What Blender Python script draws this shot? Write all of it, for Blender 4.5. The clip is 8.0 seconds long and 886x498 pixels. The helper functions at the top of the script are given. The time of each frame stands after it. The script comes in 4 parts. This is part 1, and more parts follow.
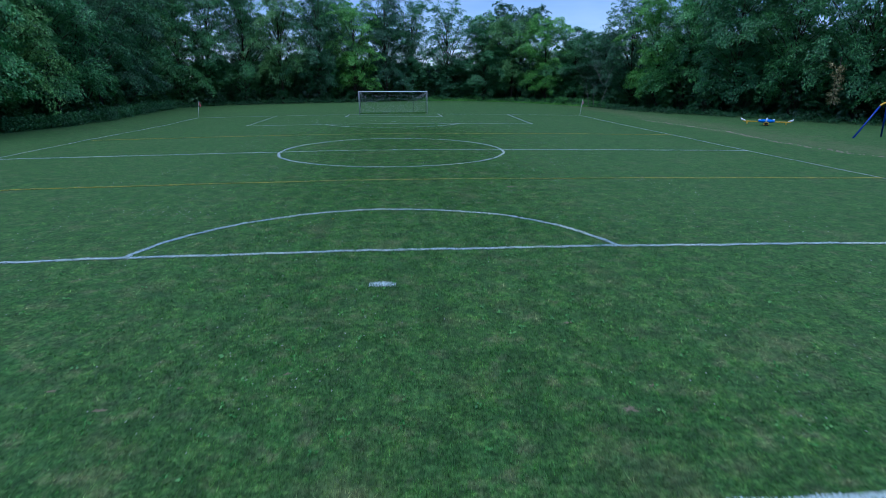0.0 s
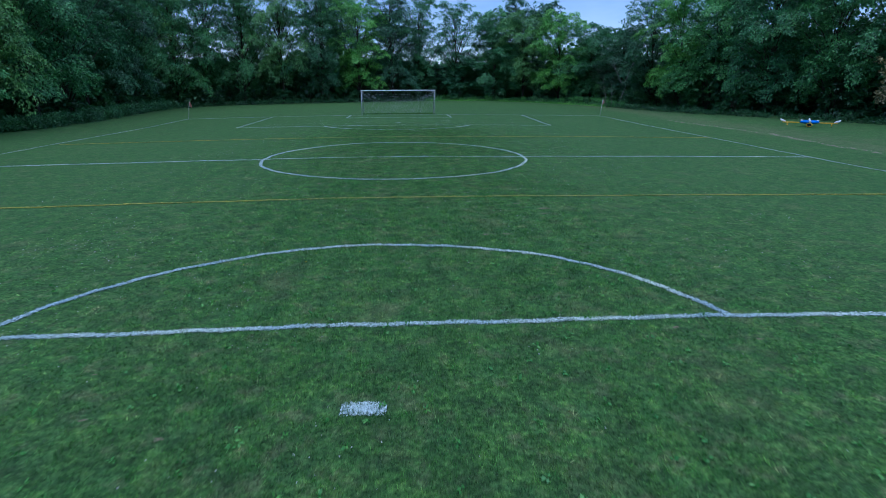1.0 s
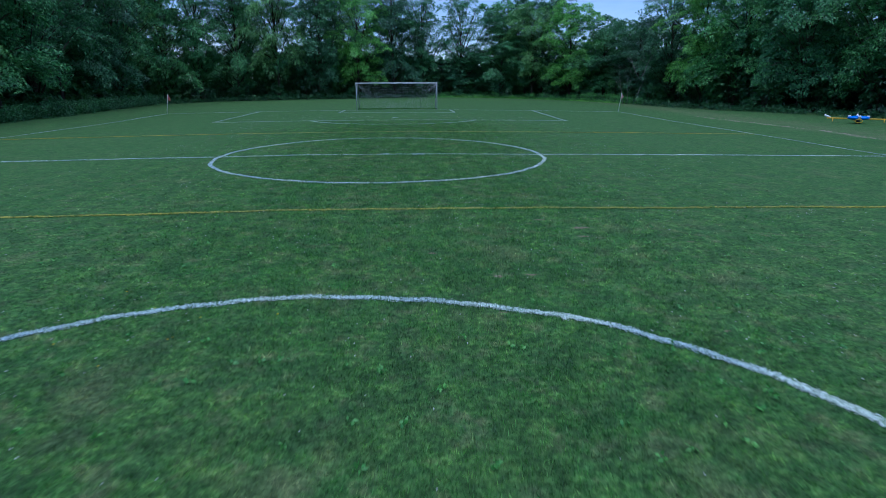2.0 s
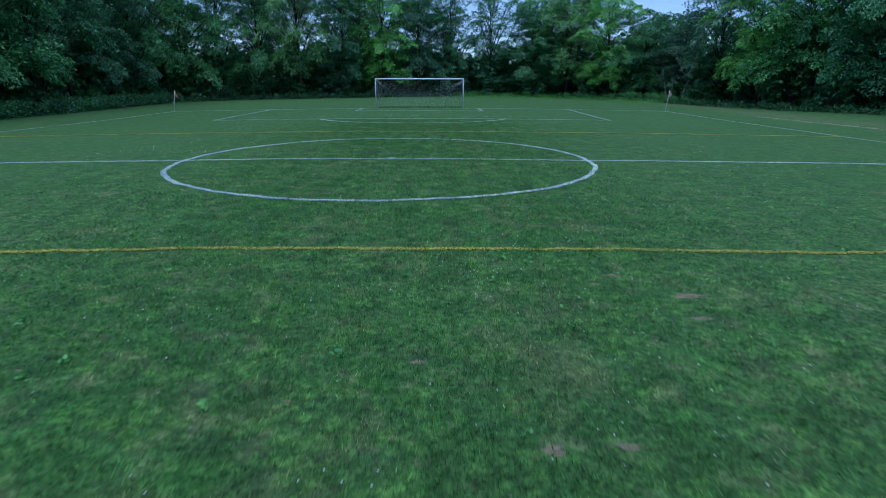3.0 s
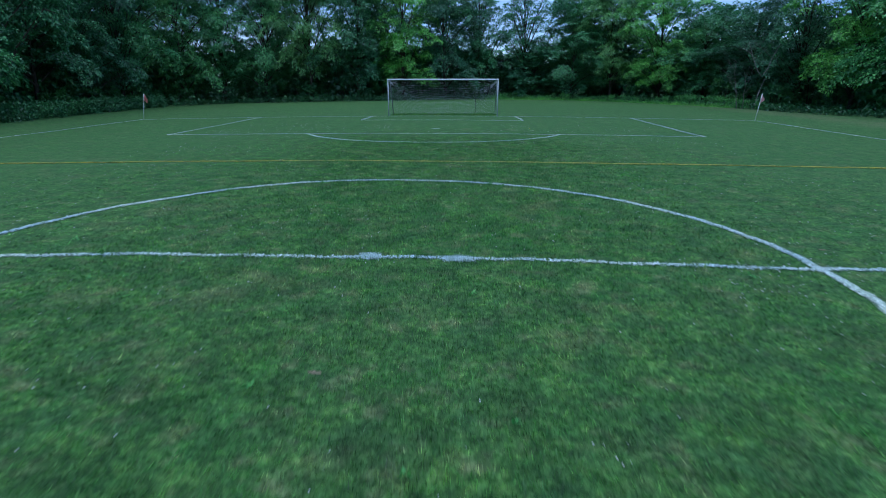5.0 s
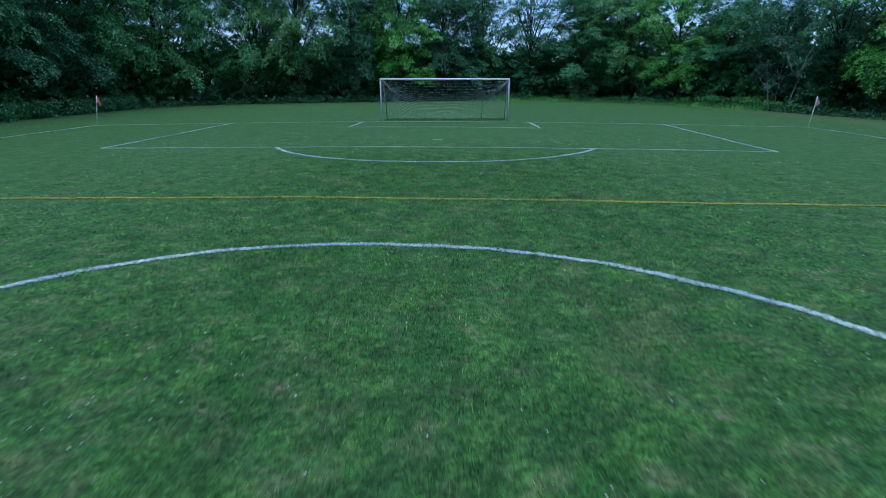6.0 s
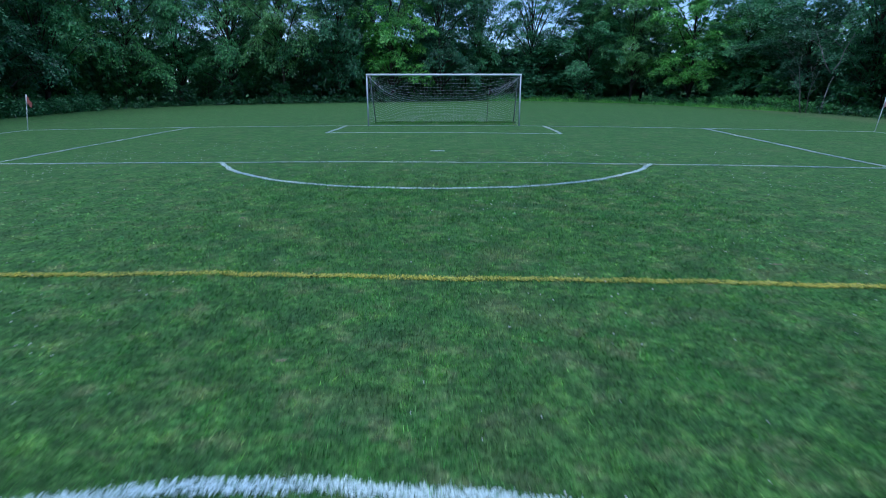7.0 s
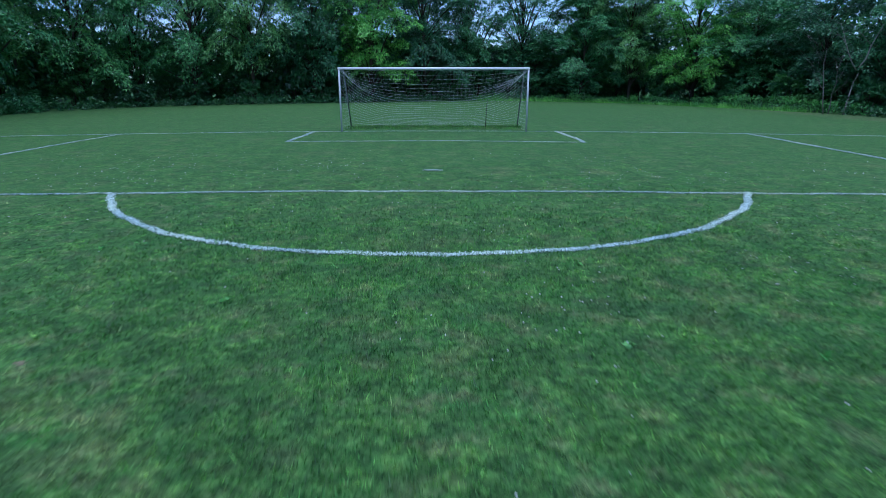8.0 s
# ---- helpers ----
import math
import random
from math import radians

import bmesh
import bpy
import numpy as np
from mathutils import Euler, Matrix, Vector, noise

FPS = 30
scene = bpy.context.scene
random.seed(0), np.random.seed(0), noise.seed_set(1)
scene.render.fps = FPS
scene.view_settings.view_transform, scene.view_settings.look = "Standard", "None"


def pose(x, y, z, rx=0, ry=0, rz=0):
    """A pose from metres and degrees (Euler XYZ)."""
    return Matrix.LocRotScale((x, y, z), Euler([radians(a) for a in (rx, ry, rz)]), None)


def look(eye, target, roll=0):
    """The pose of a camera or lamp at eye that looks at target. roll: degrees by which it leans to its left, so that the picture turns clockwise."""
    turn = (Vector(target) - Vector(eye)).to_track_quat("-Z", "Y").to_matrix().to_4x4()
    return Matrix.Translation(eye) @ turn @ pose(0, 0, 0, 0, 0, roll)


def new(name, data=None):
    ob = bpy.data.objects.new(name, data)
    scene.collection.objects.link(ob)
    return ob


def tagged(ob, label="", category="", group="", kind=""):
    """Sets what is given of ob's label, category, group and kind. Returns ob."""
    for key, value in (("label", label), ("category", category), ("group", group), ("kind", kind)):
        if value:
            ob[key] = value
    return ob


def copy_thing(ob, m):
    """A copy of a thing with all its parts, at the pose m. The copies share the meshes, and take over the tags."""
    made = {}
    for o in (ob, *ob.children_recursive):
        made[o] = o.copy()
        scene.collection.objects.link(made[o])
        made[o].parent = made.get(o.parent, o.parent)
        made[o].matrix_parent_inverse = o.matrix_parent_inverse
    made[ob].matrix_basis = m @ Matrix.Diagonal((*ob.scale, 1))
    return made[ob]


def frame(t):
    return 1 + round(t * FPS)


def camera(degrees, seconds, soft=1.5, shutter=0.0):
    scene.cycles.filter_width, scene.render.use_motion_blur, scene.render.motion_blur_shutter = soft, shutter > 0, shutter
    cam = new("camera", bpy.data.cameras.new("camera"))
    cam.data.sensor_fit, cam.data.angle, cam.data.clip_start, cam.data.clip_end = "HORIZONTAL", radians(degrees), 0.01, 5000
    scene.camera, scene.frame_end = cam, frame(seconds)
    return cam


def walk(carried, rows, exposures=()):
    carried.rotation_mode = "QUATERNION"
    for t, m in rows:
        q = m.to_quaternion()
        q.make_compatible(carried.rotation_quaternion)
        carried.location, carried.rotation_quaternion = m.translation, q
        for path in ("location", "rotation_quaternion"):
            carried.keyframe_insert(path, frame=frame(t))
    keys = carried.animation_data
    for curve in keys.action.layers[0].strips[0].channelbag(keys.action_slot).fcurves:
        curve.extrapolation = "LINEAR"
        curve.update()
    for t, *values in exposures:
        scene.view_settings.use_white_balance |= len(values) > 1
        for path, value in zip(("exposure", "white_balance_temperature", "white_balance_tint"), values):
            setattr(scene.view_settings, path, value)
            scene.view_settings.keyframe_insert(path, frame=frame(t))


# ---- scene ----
cam = camera(76.5, 8.0, soft=0.5, shutter=0.25)
PATH = [
    (0, (0.136, -27.207, 3.286), (0.294, -25.299, 2.705), -0.1),
    (0.5, (0.219, -25.238, 3.287), (0.377, -23.331, 2.706), -0.1),
    (1, (0.294, -23.137, 3.053), (0.428, -21.228, 2.474), -0.2),
    (1.2, (0.395, -22.345, 2.955), (0.524, -20.435, 2.375), -0.1),
    (2.3, (1.075, -17.420, 2.178), (1.170, -15.507, 1.603), -0.15),
    (2.5, (1.213, -16.614, 2.084), (1.281, -14.7, 1.511), -0.1),
    (3, (1.33, -14.726, 1.959), (1.347, -12.809, 1.386), -0.0),
    (3.5, (1.396, -12.754, 1.916), (1.357, -10.838, 1.343), -0.1),
    (4, (1.4, -10.62, 1.915), (1.335, -8.705, 1.342), -0.1),
    (4.5, (1.299, -8.404, 1.976), (1.233, -6.488, 1.403), -0.1),
    (4.7, (1.268, -7.508, 1.980), (1.201, -5.592, 1.409), -0.05),
    (5.8, (0.928, -2.300, 2.046), (0.861, -0.385, 1.474), 0.0),
    (6, (0.866, -1.279, 2.011), (0.804, 0.636, 1.439), 0.0),
    (6.5, (0.67, 1.12, 1.917), (0.618, 3.037, 1.347), 0.0),
    (7, (0.474, 3.453, 1.827), (0.435, 5.369, 1.257), -0.0),
    (7.5, (0.295, 5.751, 1.738), (0.28, 7.668, 1.168), -0.1),
    (8, (0.089, 7.974, 1.671), (0.11, 9.891, 1.102), -0.0),
]
# stops, kelvin, tint
EXPOSURE = [(0, 0.84, 4760, 15), (4, 1.01, 4770, 10), (6.5, 1.11, 4770, 9), (8, 1.27, 4790, 11)]
walk(cam, [(t, look(eye, target, roll)) for t, eye, target, roll in PATH], EXPOSURE)

# ---- world, sun ----
SUN_EL, SUN_AZ = radians(78), radians(180)
world = bpy.data.worlds.new("evening_sky")
scene.world = world
world.use_nodes = True
wn, wl = world.node_tree.nodes, world.node_tree.links
sky = wn.new("ShaderNodeTexSky")
sky.sky_type, sky.sun_disc = "NISHITA", False
sky.sun_elevation, sky.sun_rotation = SUN_EL, SUN_AZ
sky.air_density, sky.dust_density, sky.ozone_density = 1.0, 0.1, 4.8
sky.altitude = 600
# thin high cloud: paler sky with soft streaks
veil = wn.new("ShaderNodeTexNoise")
veil.inputs["Scale"].default_value, veil.inputs["Detail"].default_value, veil.inputs["Roughness"].default_value = 2.6, 5.0, 0.6
stretched = wn.new("ShaderNodeMapping")
stretched.inputs["Scale"].default_value = (1.0, 1.0, 4.0)
wl.new(wn.new("ShaderNodeTexCoord").outputs["Generated"], stretched.inputs[0])
wl.new(stretched.outputs[0], veil.inputs["Vector"])
pale = wn.new("ShaderNodeMapRange")
pale.inputs[1].default_value, pale.inputs[2].default_value, pale.inputs[3].default_value, pale.inputs[4].default_value = 0.35, 0.70, 0.95, 0.60
wl.new(veil.outputs[0], pale.inputs[0])
bright = wn.new("ShaderNodeMapRange")
bright.inputs[1].default_value, bright.inputs[2].default_value, bright.inputs[3].default_value, bright.inputs[4].default_value = 0.35, 0.70, 1.05, 1.25
wl.new(veil.outputs[0], bright.inputs[0])
toned = wn.new("ShaderNodeHueSaturation")
wl.new(pale.outputs[0], toned.inputs["Saturation"])
wl.new(bright.outputs[0], toned.inputs["Value"])
wl.new(sky.outputs[0], toned.inputs["Color"])
wl.new(toned.outputs[0], wn["Background"].inputs[0])
wn["Background"].inputs[1].default_value = 0.052

sun_data = bpy.data.lights.new("sun", "SUN")
sun_data.energy, sun_data.angle, sun_data.color = 1.5, radians(80), (1.0, 0.97, 0.94)
sun = new("sun", sun_data)
sun.matrix_world = look((60 * math.sin(SUN_AZ), 60 * math.cos(SUN_AZ), 60 * math.tan(SUN_EL)), (0, 0, 0))


# ---- materials ----
def node_material(name):
    m = bpy.data.materials.new(name)
    m.use_nodes = True
    m.node_tree.nodes["Principled BSDF"].inputs["Specular IOR Level"].default_value = 0.3
    return m, m.node_tree.nodes, m.node_tree.links, m.node_tree.nodes["Principled BSDF"]


def ramp(nodes, stops):
    r = nodes.new("ShaderNodeValToRGB")
    e = r.color_ramp.elements
    e[0].position, e[0].color = stops[0][0], (*stops[0][1], 1)
    e[1].position, e[1].color = stops[-1][0], (*stops[-1][1], 1)
    for p, c in stops[1:-1]:
        e.new(p).color = (*c, 1)
    return r


def mixed(nodes, links, fac, a, b, mode="MIX"):
    m = nodes.new("ShaderNodeMix")
    m.data_type, m.blend_type = "RGBA", mode
    for socket, v in ((m.inputs[0], fac), (m.inputs[6], a), (m.inputs[7], b)):
        if isinstance(v, bpy.types.NodeSocket):
            links.new(v, socket)
        elif isinstance(v, tuple):
            socket.default_value = (*v, 1)
        else:
            socket.default_value = v
    return m.outputs[2]


def noise_tex(nodes, links, vector, scale, detail=3.0, rough=0.55):
    n = nodes.new("ShaderNodeTexNoise")
    n.inputs["Scale"].default_value, n.inputs["Detail"].default_value, n.inputs["Roughness"].default_value = scale, detail, rough
    links.new(vector, n.inputs["Vector"])
    return n.outputs[0]


def sharp(nodes, links, value, lo, hi):
    m = nodes.new("ShaderNodeMapRange")
    m.inputs[1].default_value, m.inputs[2].default_value = lo, hi
    links.new(value, m.inputs[0])
    return m.outputs[0]


def plain(name, colour, rough=0.5, metal=0.0, wear=0.25, scale=9.0, bump=0.0, spec=0.3):
    """A paint, plastic or metal with blotchy wear at two scales."""
    m, n, l, b = node_material(name)
    at = n.new("ShaderNodeTexCoord").outputs["Object"]
    big, fine = noise_tex(n, l, at, scale), noise_tex(n, l, at, scale * 11)
    dark = tuple(c * (1 - wear) for c in colour)
    col = mixed(n, l, sharp(n, l, big, 0.3, 0.7), colour, dark)
    col = mixed(n, l, sharp(n, l, fine, 0.45, 0.8), col, tuple(c * (1 - wear * 0.8) for c in colour))
    l.new(col, b.inputs["Base Color"])
    b.inputs["Roughness"].default_value, b.inputs["Metallic"].default_value = rough, metal
    b.inputs["Specular IOR Level"].default_value = spec
    if bump:
        bp = n.new("ShaderNodeBump")
        bp.inputs["Strength"].default_value, bp.inputs["Distance"].default_value = bump, 0.02
        l.new(fine, bp.inputs["Height"])
        l.new(bp.outputs[0], b.inputs["Normal"])
    return m


def turf_colour(n, l, blades):
    """Colour of the turf by place: dark and light tufts, blue-green and dry patches, worn ground beside the playground."""
    where = n.new("ShaderNodeNewGeometry")
    at = where.outputs["Position"]
    def moved(x, y):
        s = n.new("ShaderNodeVectorMath")
        s.inputs[1].default_value = (x, y, 5.1)
        l.new(at, s.inputs[0])
        return s.outputs[0]

    tuft = noise_tex(n, l, at, 9.5, 5.0, 0.70)
    patch = noise_tex(n, l, moved(3.3, 8.1), 2.6, 5.0, 0.66)
    wide = noise_tex(n, l, at, 0.22, 3.0, 0.5)
    c = ramp(n, [(0.35, (0.019, 0.064, 0.011)), (0.45, (0.047, 0.138, 0.022)), (0.53, (0.079, 0.204, 0.032)), (0.65, (0.166, 0.318, 0.064))])
    l.new(tuft, c.inputs[0])
    col = c.outputs[0]
    lush = noise_tex(n, l, moved(31.7, 12.3), 1.3, 5.0, 0.66)
    col = mixed(n, l, sharp(n, l, lush, 0.50, 0.64), col, mixed(n, l, 0.50, col, (0.040, 0.180, 0.022)))
    cool = noise_tex(n, l, moved(-17.9, 4.7), 2.3, 4.0, 0.6)
    col = mixed(n, l, sharp(n, l, cool, 0.52, 0.66), col, mixed(n, l, 0.50, col, (0.058, 0.155, 0.052)))
    dry = noise_tex(n, l, moved(9.2, -21.4), 3.4, 5.0, 0.7)
    col = mixed(n, l, sharp(n, l, dry, 0.53, 0.67), col, (0.194, 0.222, 0.102))
    parched = noise_tex(n, l, moved(-5.5, 17.7), 0.8, 5.0, 0.68)
    col = mixed(n, l, sharp(n, l, parched, 0.56, 0.72), col, (0.178, 0.200, 0.088))
    shade = ramp(n, [(0.36, (0.50, 0.55, 0.62)), (0.50, (1.0, 1.0, 1.03)), (0.64, (1.58, 1.46, 1.42))])
    l.new(patch, shade.inputs[0])
    col = mixed(n, l, 1.0, col, shade.outputs[0], "MULTIPLY")
    col = mixed(n, l, 0.22, col, mixed(n, l, sharp(n, l, wide, 0.40, 0.62), (0.050, 0.170, 0.032), (0.100, 0.225, 0.064)))
    # faint stripes left by the mower along the pitch
    band = n.new("ShaderNodeTexWave")
    band.bands_direction, band.inputs["Scale"].default_value, band.inputs["Distortion"].default_value = "X", 0.42, 2.0
    l.new(at, band.inputs["Vector"])
    tone = ramp(n, [(0.2, (0.94, 0.95, 0.95)), (0.8, (1.06, 1.05, 1.05))])
    l.new(band.outputs[1], tone.inputs[0])
    col = mixed(n, l, 1.0, col, tone.outputs[0], "MULTIPLY")
    # worn, dry ground beside the playground
    xyz = n.new("ShaderNodeSeparateXYZ")
    l.new(at, xyz.inputs[0])
    edge = n.new("ShaderNodeMath")
    edge.operation = "MULTIPLY_ADD"
    l.new(wide, edge.inputs[0])
    edge.inputs[1].default_value = 5.0
    l.new(xyz.outputs[0], edge.inputs[2])
    worn = sharp(n, l, edge.outputs[0], 24.5, 26.5)
    thin = n.new("ShaderNodeMath")
    thin.operation = "MULTIPLY"
    beyond = n.new("ShaderNodeMapRange")
    beyond.inputs[1].default_value, beyond.inputs[2].default_value, beyond.inputs[3].default_value, beyond.inputs[4].default_value = 27.5, 32.0, 0.36, 0.58
    l.new(edge.outputs[0], beyond.inputs[0])
    bare = n.new("ShaderNodeMath")
    bare.operation, bare.use_clamp = "SUBTRACT", True
    l.new(noise_tex(n, l, moved(51.0, 7.0), 1.1, 5.0, 0.7), bare.inputs[0])
    l.new(beyond.outputs[0], bare.inputs[1])
    l.new(worn, thin.inputs[0])
    l.new(sharp(n, l, bare.outputs[0], 0.0, 0.16), thin.inputs[1])
    col = mixed(n, l, thin.outputs[0], col, mixed(n, l, 0.68, col, (0.225, 0.236, 0.118)))
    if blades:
        # Tone random by blade, raised to offset the weak light on upright blades.
        blade_gain = ramp(n, [(0.0, (0.46, 0.48, 0.43)), (0.45, (1.14, 1.13, 0.99)), (0.85, (1.66, 1.55, 1.31)), (0.96, (2.25, 2.00, 1.75)), (1.0, (3.8, 3.1, 3.0))])
        l.new(where.outputs["Random Per Island"], blade_gain.inputs[0])
        col = mixed(n, l, 1.0, col, blade_gain.outputs[0], "MULTIPLY")
    return col, tuft


def turf_material():
    m, n, l, b = node_material("turf")
    col, tuft = turf_colour(n, l, False)
    fine = noise_tex(n, l, n.new("ShaderNodeNewGeometry").outputs["Position"], 55.0, 4.0, 0.75)
    # Shade between blades and lit tips put into the colour as fine noise.
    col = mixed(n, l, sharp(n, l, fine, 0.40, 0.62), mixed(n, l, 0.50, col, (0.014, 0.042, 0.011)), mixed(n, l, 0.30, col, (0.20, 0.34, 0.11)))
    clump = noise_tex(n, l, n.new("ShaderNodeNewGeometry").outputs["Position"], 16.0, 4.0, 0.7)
    # Mottled tone, kept below 1 to deepen the shade between blades.
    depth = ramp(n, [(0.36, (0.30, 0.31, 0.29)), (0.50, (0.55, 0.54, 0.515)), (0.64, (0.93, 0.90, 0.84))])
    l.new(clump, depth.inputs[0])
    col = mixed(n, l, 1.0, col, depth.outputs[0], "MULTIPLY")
    l.new(col, b.inputs["Base Color"])
    b.inputs["Roughness"].default_value = 0.9
    b.inputs["Specular IOR Level"].default_value = 0.15
    # fuzz of the leaf tips
    b.inputs["Sheen Weight"].default_value, b.inputs["Sheen Roughness"].default_value, b.inputs["Sheen Tint"].default_value = 0.16, 0.5, (0.32, 0.62, 0.20, 1)
    bp = n.new("ShaderNodeBump")
    bp.inputs["Strength"].default_value, bp.inputs["Distance"].default_value = 0.4, 0.03
    l.new(mixed(n, l, 0.5, tuft, fine), bp.inputs["Height"])
    l.new(bp.outputs[0], b.inputs["Normal"])
    return m


def leafy(name, stops, through_light=0.22, spread=0.35, by_place=False):
    """Leaves: colour by leaf and by plant, partly lit through."""
    m, n, l, b = node_material(name)
    if by_place:
        col, _ = turf_colour(n, l, True)
    else:
        r = ramp(n, stops)
        l.new(n.new("ShaderNodeNewGeometry").outputs["Random Per Island"], r.inputs[0])
        who = n.new("ShaderNodeObjectInfo")
        tone = ramp(n, [(0.0, (1 - spread, 1 - spread, 1 - spread * 0.6)), (0.5, (1.0, 1.0, 1.0)), (1.0, (1 + spread * 1.1, 1 + spread * 0.8, 1 - spread * 0.2))])
        l.new(who.outputs["Random"], tone.inputs[0])
        clump = noise_tex(n, l, n.new("ShaderNodeNewGeometry").outputs["Position"], 0.55, 2.0, 0.5)
        varied = ramp(n, [(0.3, (0.72, 0.80, 0.85)), (0.7, (1.25, 1.18, 1.0))])
        l.new(clump, varied.inputs[0])
        col = mixed(n, l, 1.0, mixed(n, l, 1.0, r.outputs[0], tone.outputs[0], "MULTIPLY"), varied.outputs[0], "MULTIPLY")
    l.new(col, b.inputs["Base Color"])
    b.inputs["Roughness"].default_value = 0.42
    b.inputs["Specular IOR Level"].default_value = 0.45
    t = n.new("ShaderNodeBsdfTranslucent")
    l.new(col, t.inputs[0])
    s = n.new("ShaderNodeMixShader")
    s.inputs[0].default_value = through_light
    l.new(b.outputs[0], s.inputs[1])
    l.new(t.outputs[0], s.inputs[2])
    l.new(s.outputs[0], n["Material Output"].inputs[0])
    return m


TURF = turf_material()
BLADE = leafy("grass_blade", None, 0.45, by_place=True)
PAINT = leafy("white_line_paint", [(0.0, (0.16, 0.28, 0.17)), (0.14, (0.36, 0.46, 0.44)), (0.4, (0.56, 0.66, 0.67)), (1.0, (0.71, 0.81, 0.83))], 0.1, 0.0)
FADED = leafy("faded_white_line_paint", [(0.0, (0.16, 0.27, 0.17)), (0.3, (0.36, 0.43, 0.42)), (1.0, (0.58, 0.67, 0.67))], 0.1, 0.0)
YELLOW = leafy("yellow_line_paint", [(0.0, (0.07, 0.18, 0.03)), (0.25, (0.33, 0.33, 0.045)), (1.0, (0.63, 0.53, 0.065))], 0.1, 0.0)
SOIL = plain("dry_soil", (0.27, 0.235, 0.14), 0.95, wear=0.6, scale=22, bump=0.6, spec=0.1)
PALE_SOIL = plain("pale_worn_soil", (0.28, 0.275, 0.175), 0.95, wear=0.45, scale=8, bump=0.6, spec=0.1)
BARK = plain("bark", (0.075, 0.062, 0.048), 0.95, wear=0.5, scale=5, bump=0.8, spec=0.1)
DEADWOOD = plain("bleached_dead_wood", (0.27, 0.25, 0.23), 0.9, wear=0.4, scale=6, bump=0.5, spec=0.1)
GOAL_WHITE = plain("white_powder_coat", (0.78, 0.79, 0.80), 0.4, wear=0.12, scale=5)
# The posts' white paint, darkened for the weaker light on upright sides.
GOAL_WHITE_SHADED = plain("shaded_white_powder_coat", (0.47, 0.49, 0.52), 0.4, wear=0.2, scale=4)
GOAL_GREY = plain("galvanised_tube", (0.20, 0.22, 0.24), 0.5, 0.5, wear=0.3, scale=7)
NET_CORD = plain("net_cord", (0.56, 0.58, 0.60), 0.8, wear=0.3, scale=20)
BLACK_STRAP = plain("black_strap", (0.02, 0.02, 0.022), 0.6, wear=0.3)
FLAG_RED = plain("faded_red_cloth", (0.72, 0.25, 0.22), 0.85, wear=0.25, scale=14)
FLAG_PINK = plain("sun_bleached_pink_cloth", (0.74, 0.40, 0.40), 0.85, wear=0.25, scale=14)
FLAG_PALE = plain("white_cloth", (0.74, 0.73, 0.71), 0.85, wear=0.15, scale=14)
BLUE = plain("blue_paint", (0.015, 0.050, 0.29), 0.35, wear=0.3, scale=6)
BLUE_PLASTIC = plain("blue_plastic", (0.02, 0.16, 0.62), 0.4, wear=0.2, scale=4)
YELLOW_METAL = plain("yellow_paint", (0.78, 0.46, 0.03), 0.4, wear=0.2, scale=6)
WHITE_PLASTIC = plain("white_plastic", (0.80, 0.80, 0.80), 0.4, wear=0.12, scale=5)
DARK_STEEL = plain("dark_steel", (0.05, 0.05, 0.055), 0.5, 0.6, wear=0.4)
CLOVER = plain("clover_flower", (0.75, 0.74, 0.70), 0.9, wear=0.3, scale=60)
DANDELION = plain("dandelion_flower", (0.80, 0.55, 0.02), 0.9, wear=0.2, scale=60)

LEAF = {
    "mid": leafy("mid_green_leaf", [(0.0, (0.035, 0.130, 0.045)), (0.5, (0.083, 0.263, 0.081)), (0.9, (0.161, 0.416, 0.131)), (1.0, (0.273, 0.556, 0.232))]),
    "bright": leafy("bright_green_leaf", [(0.0, (0.062, 0.190, 0.029)), (0.5, (0.137, 0.378, 0.051)), (1.0, (0.282, 0.617, 0.110))], spread=0.15),
    "dark": leafy("dark_green_leaf", [(0.0, (0.022, 0.088, 0.037)), (0.5, (0.055, 0.185, 0.066)), (1.0, (0.134, 0.350, 0.128))]),
    "olive": leafy("olive_green_leaf", [(0.0, (0.057, 0.152, 0.041)), (0.5, (0.125, 0.298, 0.074)), (1.0, (0.266, 0.527, 0.154))], spread=0.2),
    "under": leafy("undergrowth_leaf", [(0.0, (0.018, 0.072, 0.026)), (0.5, (0.036, 0.124, 0.038)), (1.0, (0.076, 0.200, 0.060))]),
    "bank": leafy("bank_weed_leaf", [(0.0, (0.030, 0.105, 0.040)), (0.6, (0.060, 0.185, 0.062)), (1.0, (0.110, 0.290, 0.095))], spread=0.1),
    "brown": leafy("withered_leaf", [(0.0, (0.17, 0.145, 0.06)), (1.0, (0.38, 0.34, 0.16))], spread=0.1),
    "weed": leafy("broad_weed_leaf", [(0.0, (0.058, 0.205, 0.040)), (1.0, (0.130, 0.335, 0.068))], spread=0.1),
}


# ---- mesh helpers ----
def mesh_from(name, verts, faces, material, smooth=False):
    """A mesh of equal-sided faces out of two arrays."""
    verts, faces = np.asarray(verts, np.float32), np.asarray(faces, np.int32)
    me = bpy.data.meshes.new(name)
    k = faces.shape[1]
    me.vertices.add(len(verts))
    me.loops.add(faces.size)
    me.polygons.add(len(faces))
    me.vertices.foreach_set("co", verts.ravel())
    me.loops.foreach_set("vertex_index", faces.ravel())
    me.polygons.foreach_set("loop_start", np.arange(0, faces.size, k, dtype=np.int32))
    me.polygons.foreach_set("loop_total", np.full(len(faces), k, np.int32))
    if smooth:
        me.polygons.foreach_set("use_smooth", np.ones(len(faces), bool))
    me.update(calc_edges=True)
    me.validate()
    me.materials.append(material)
    return me


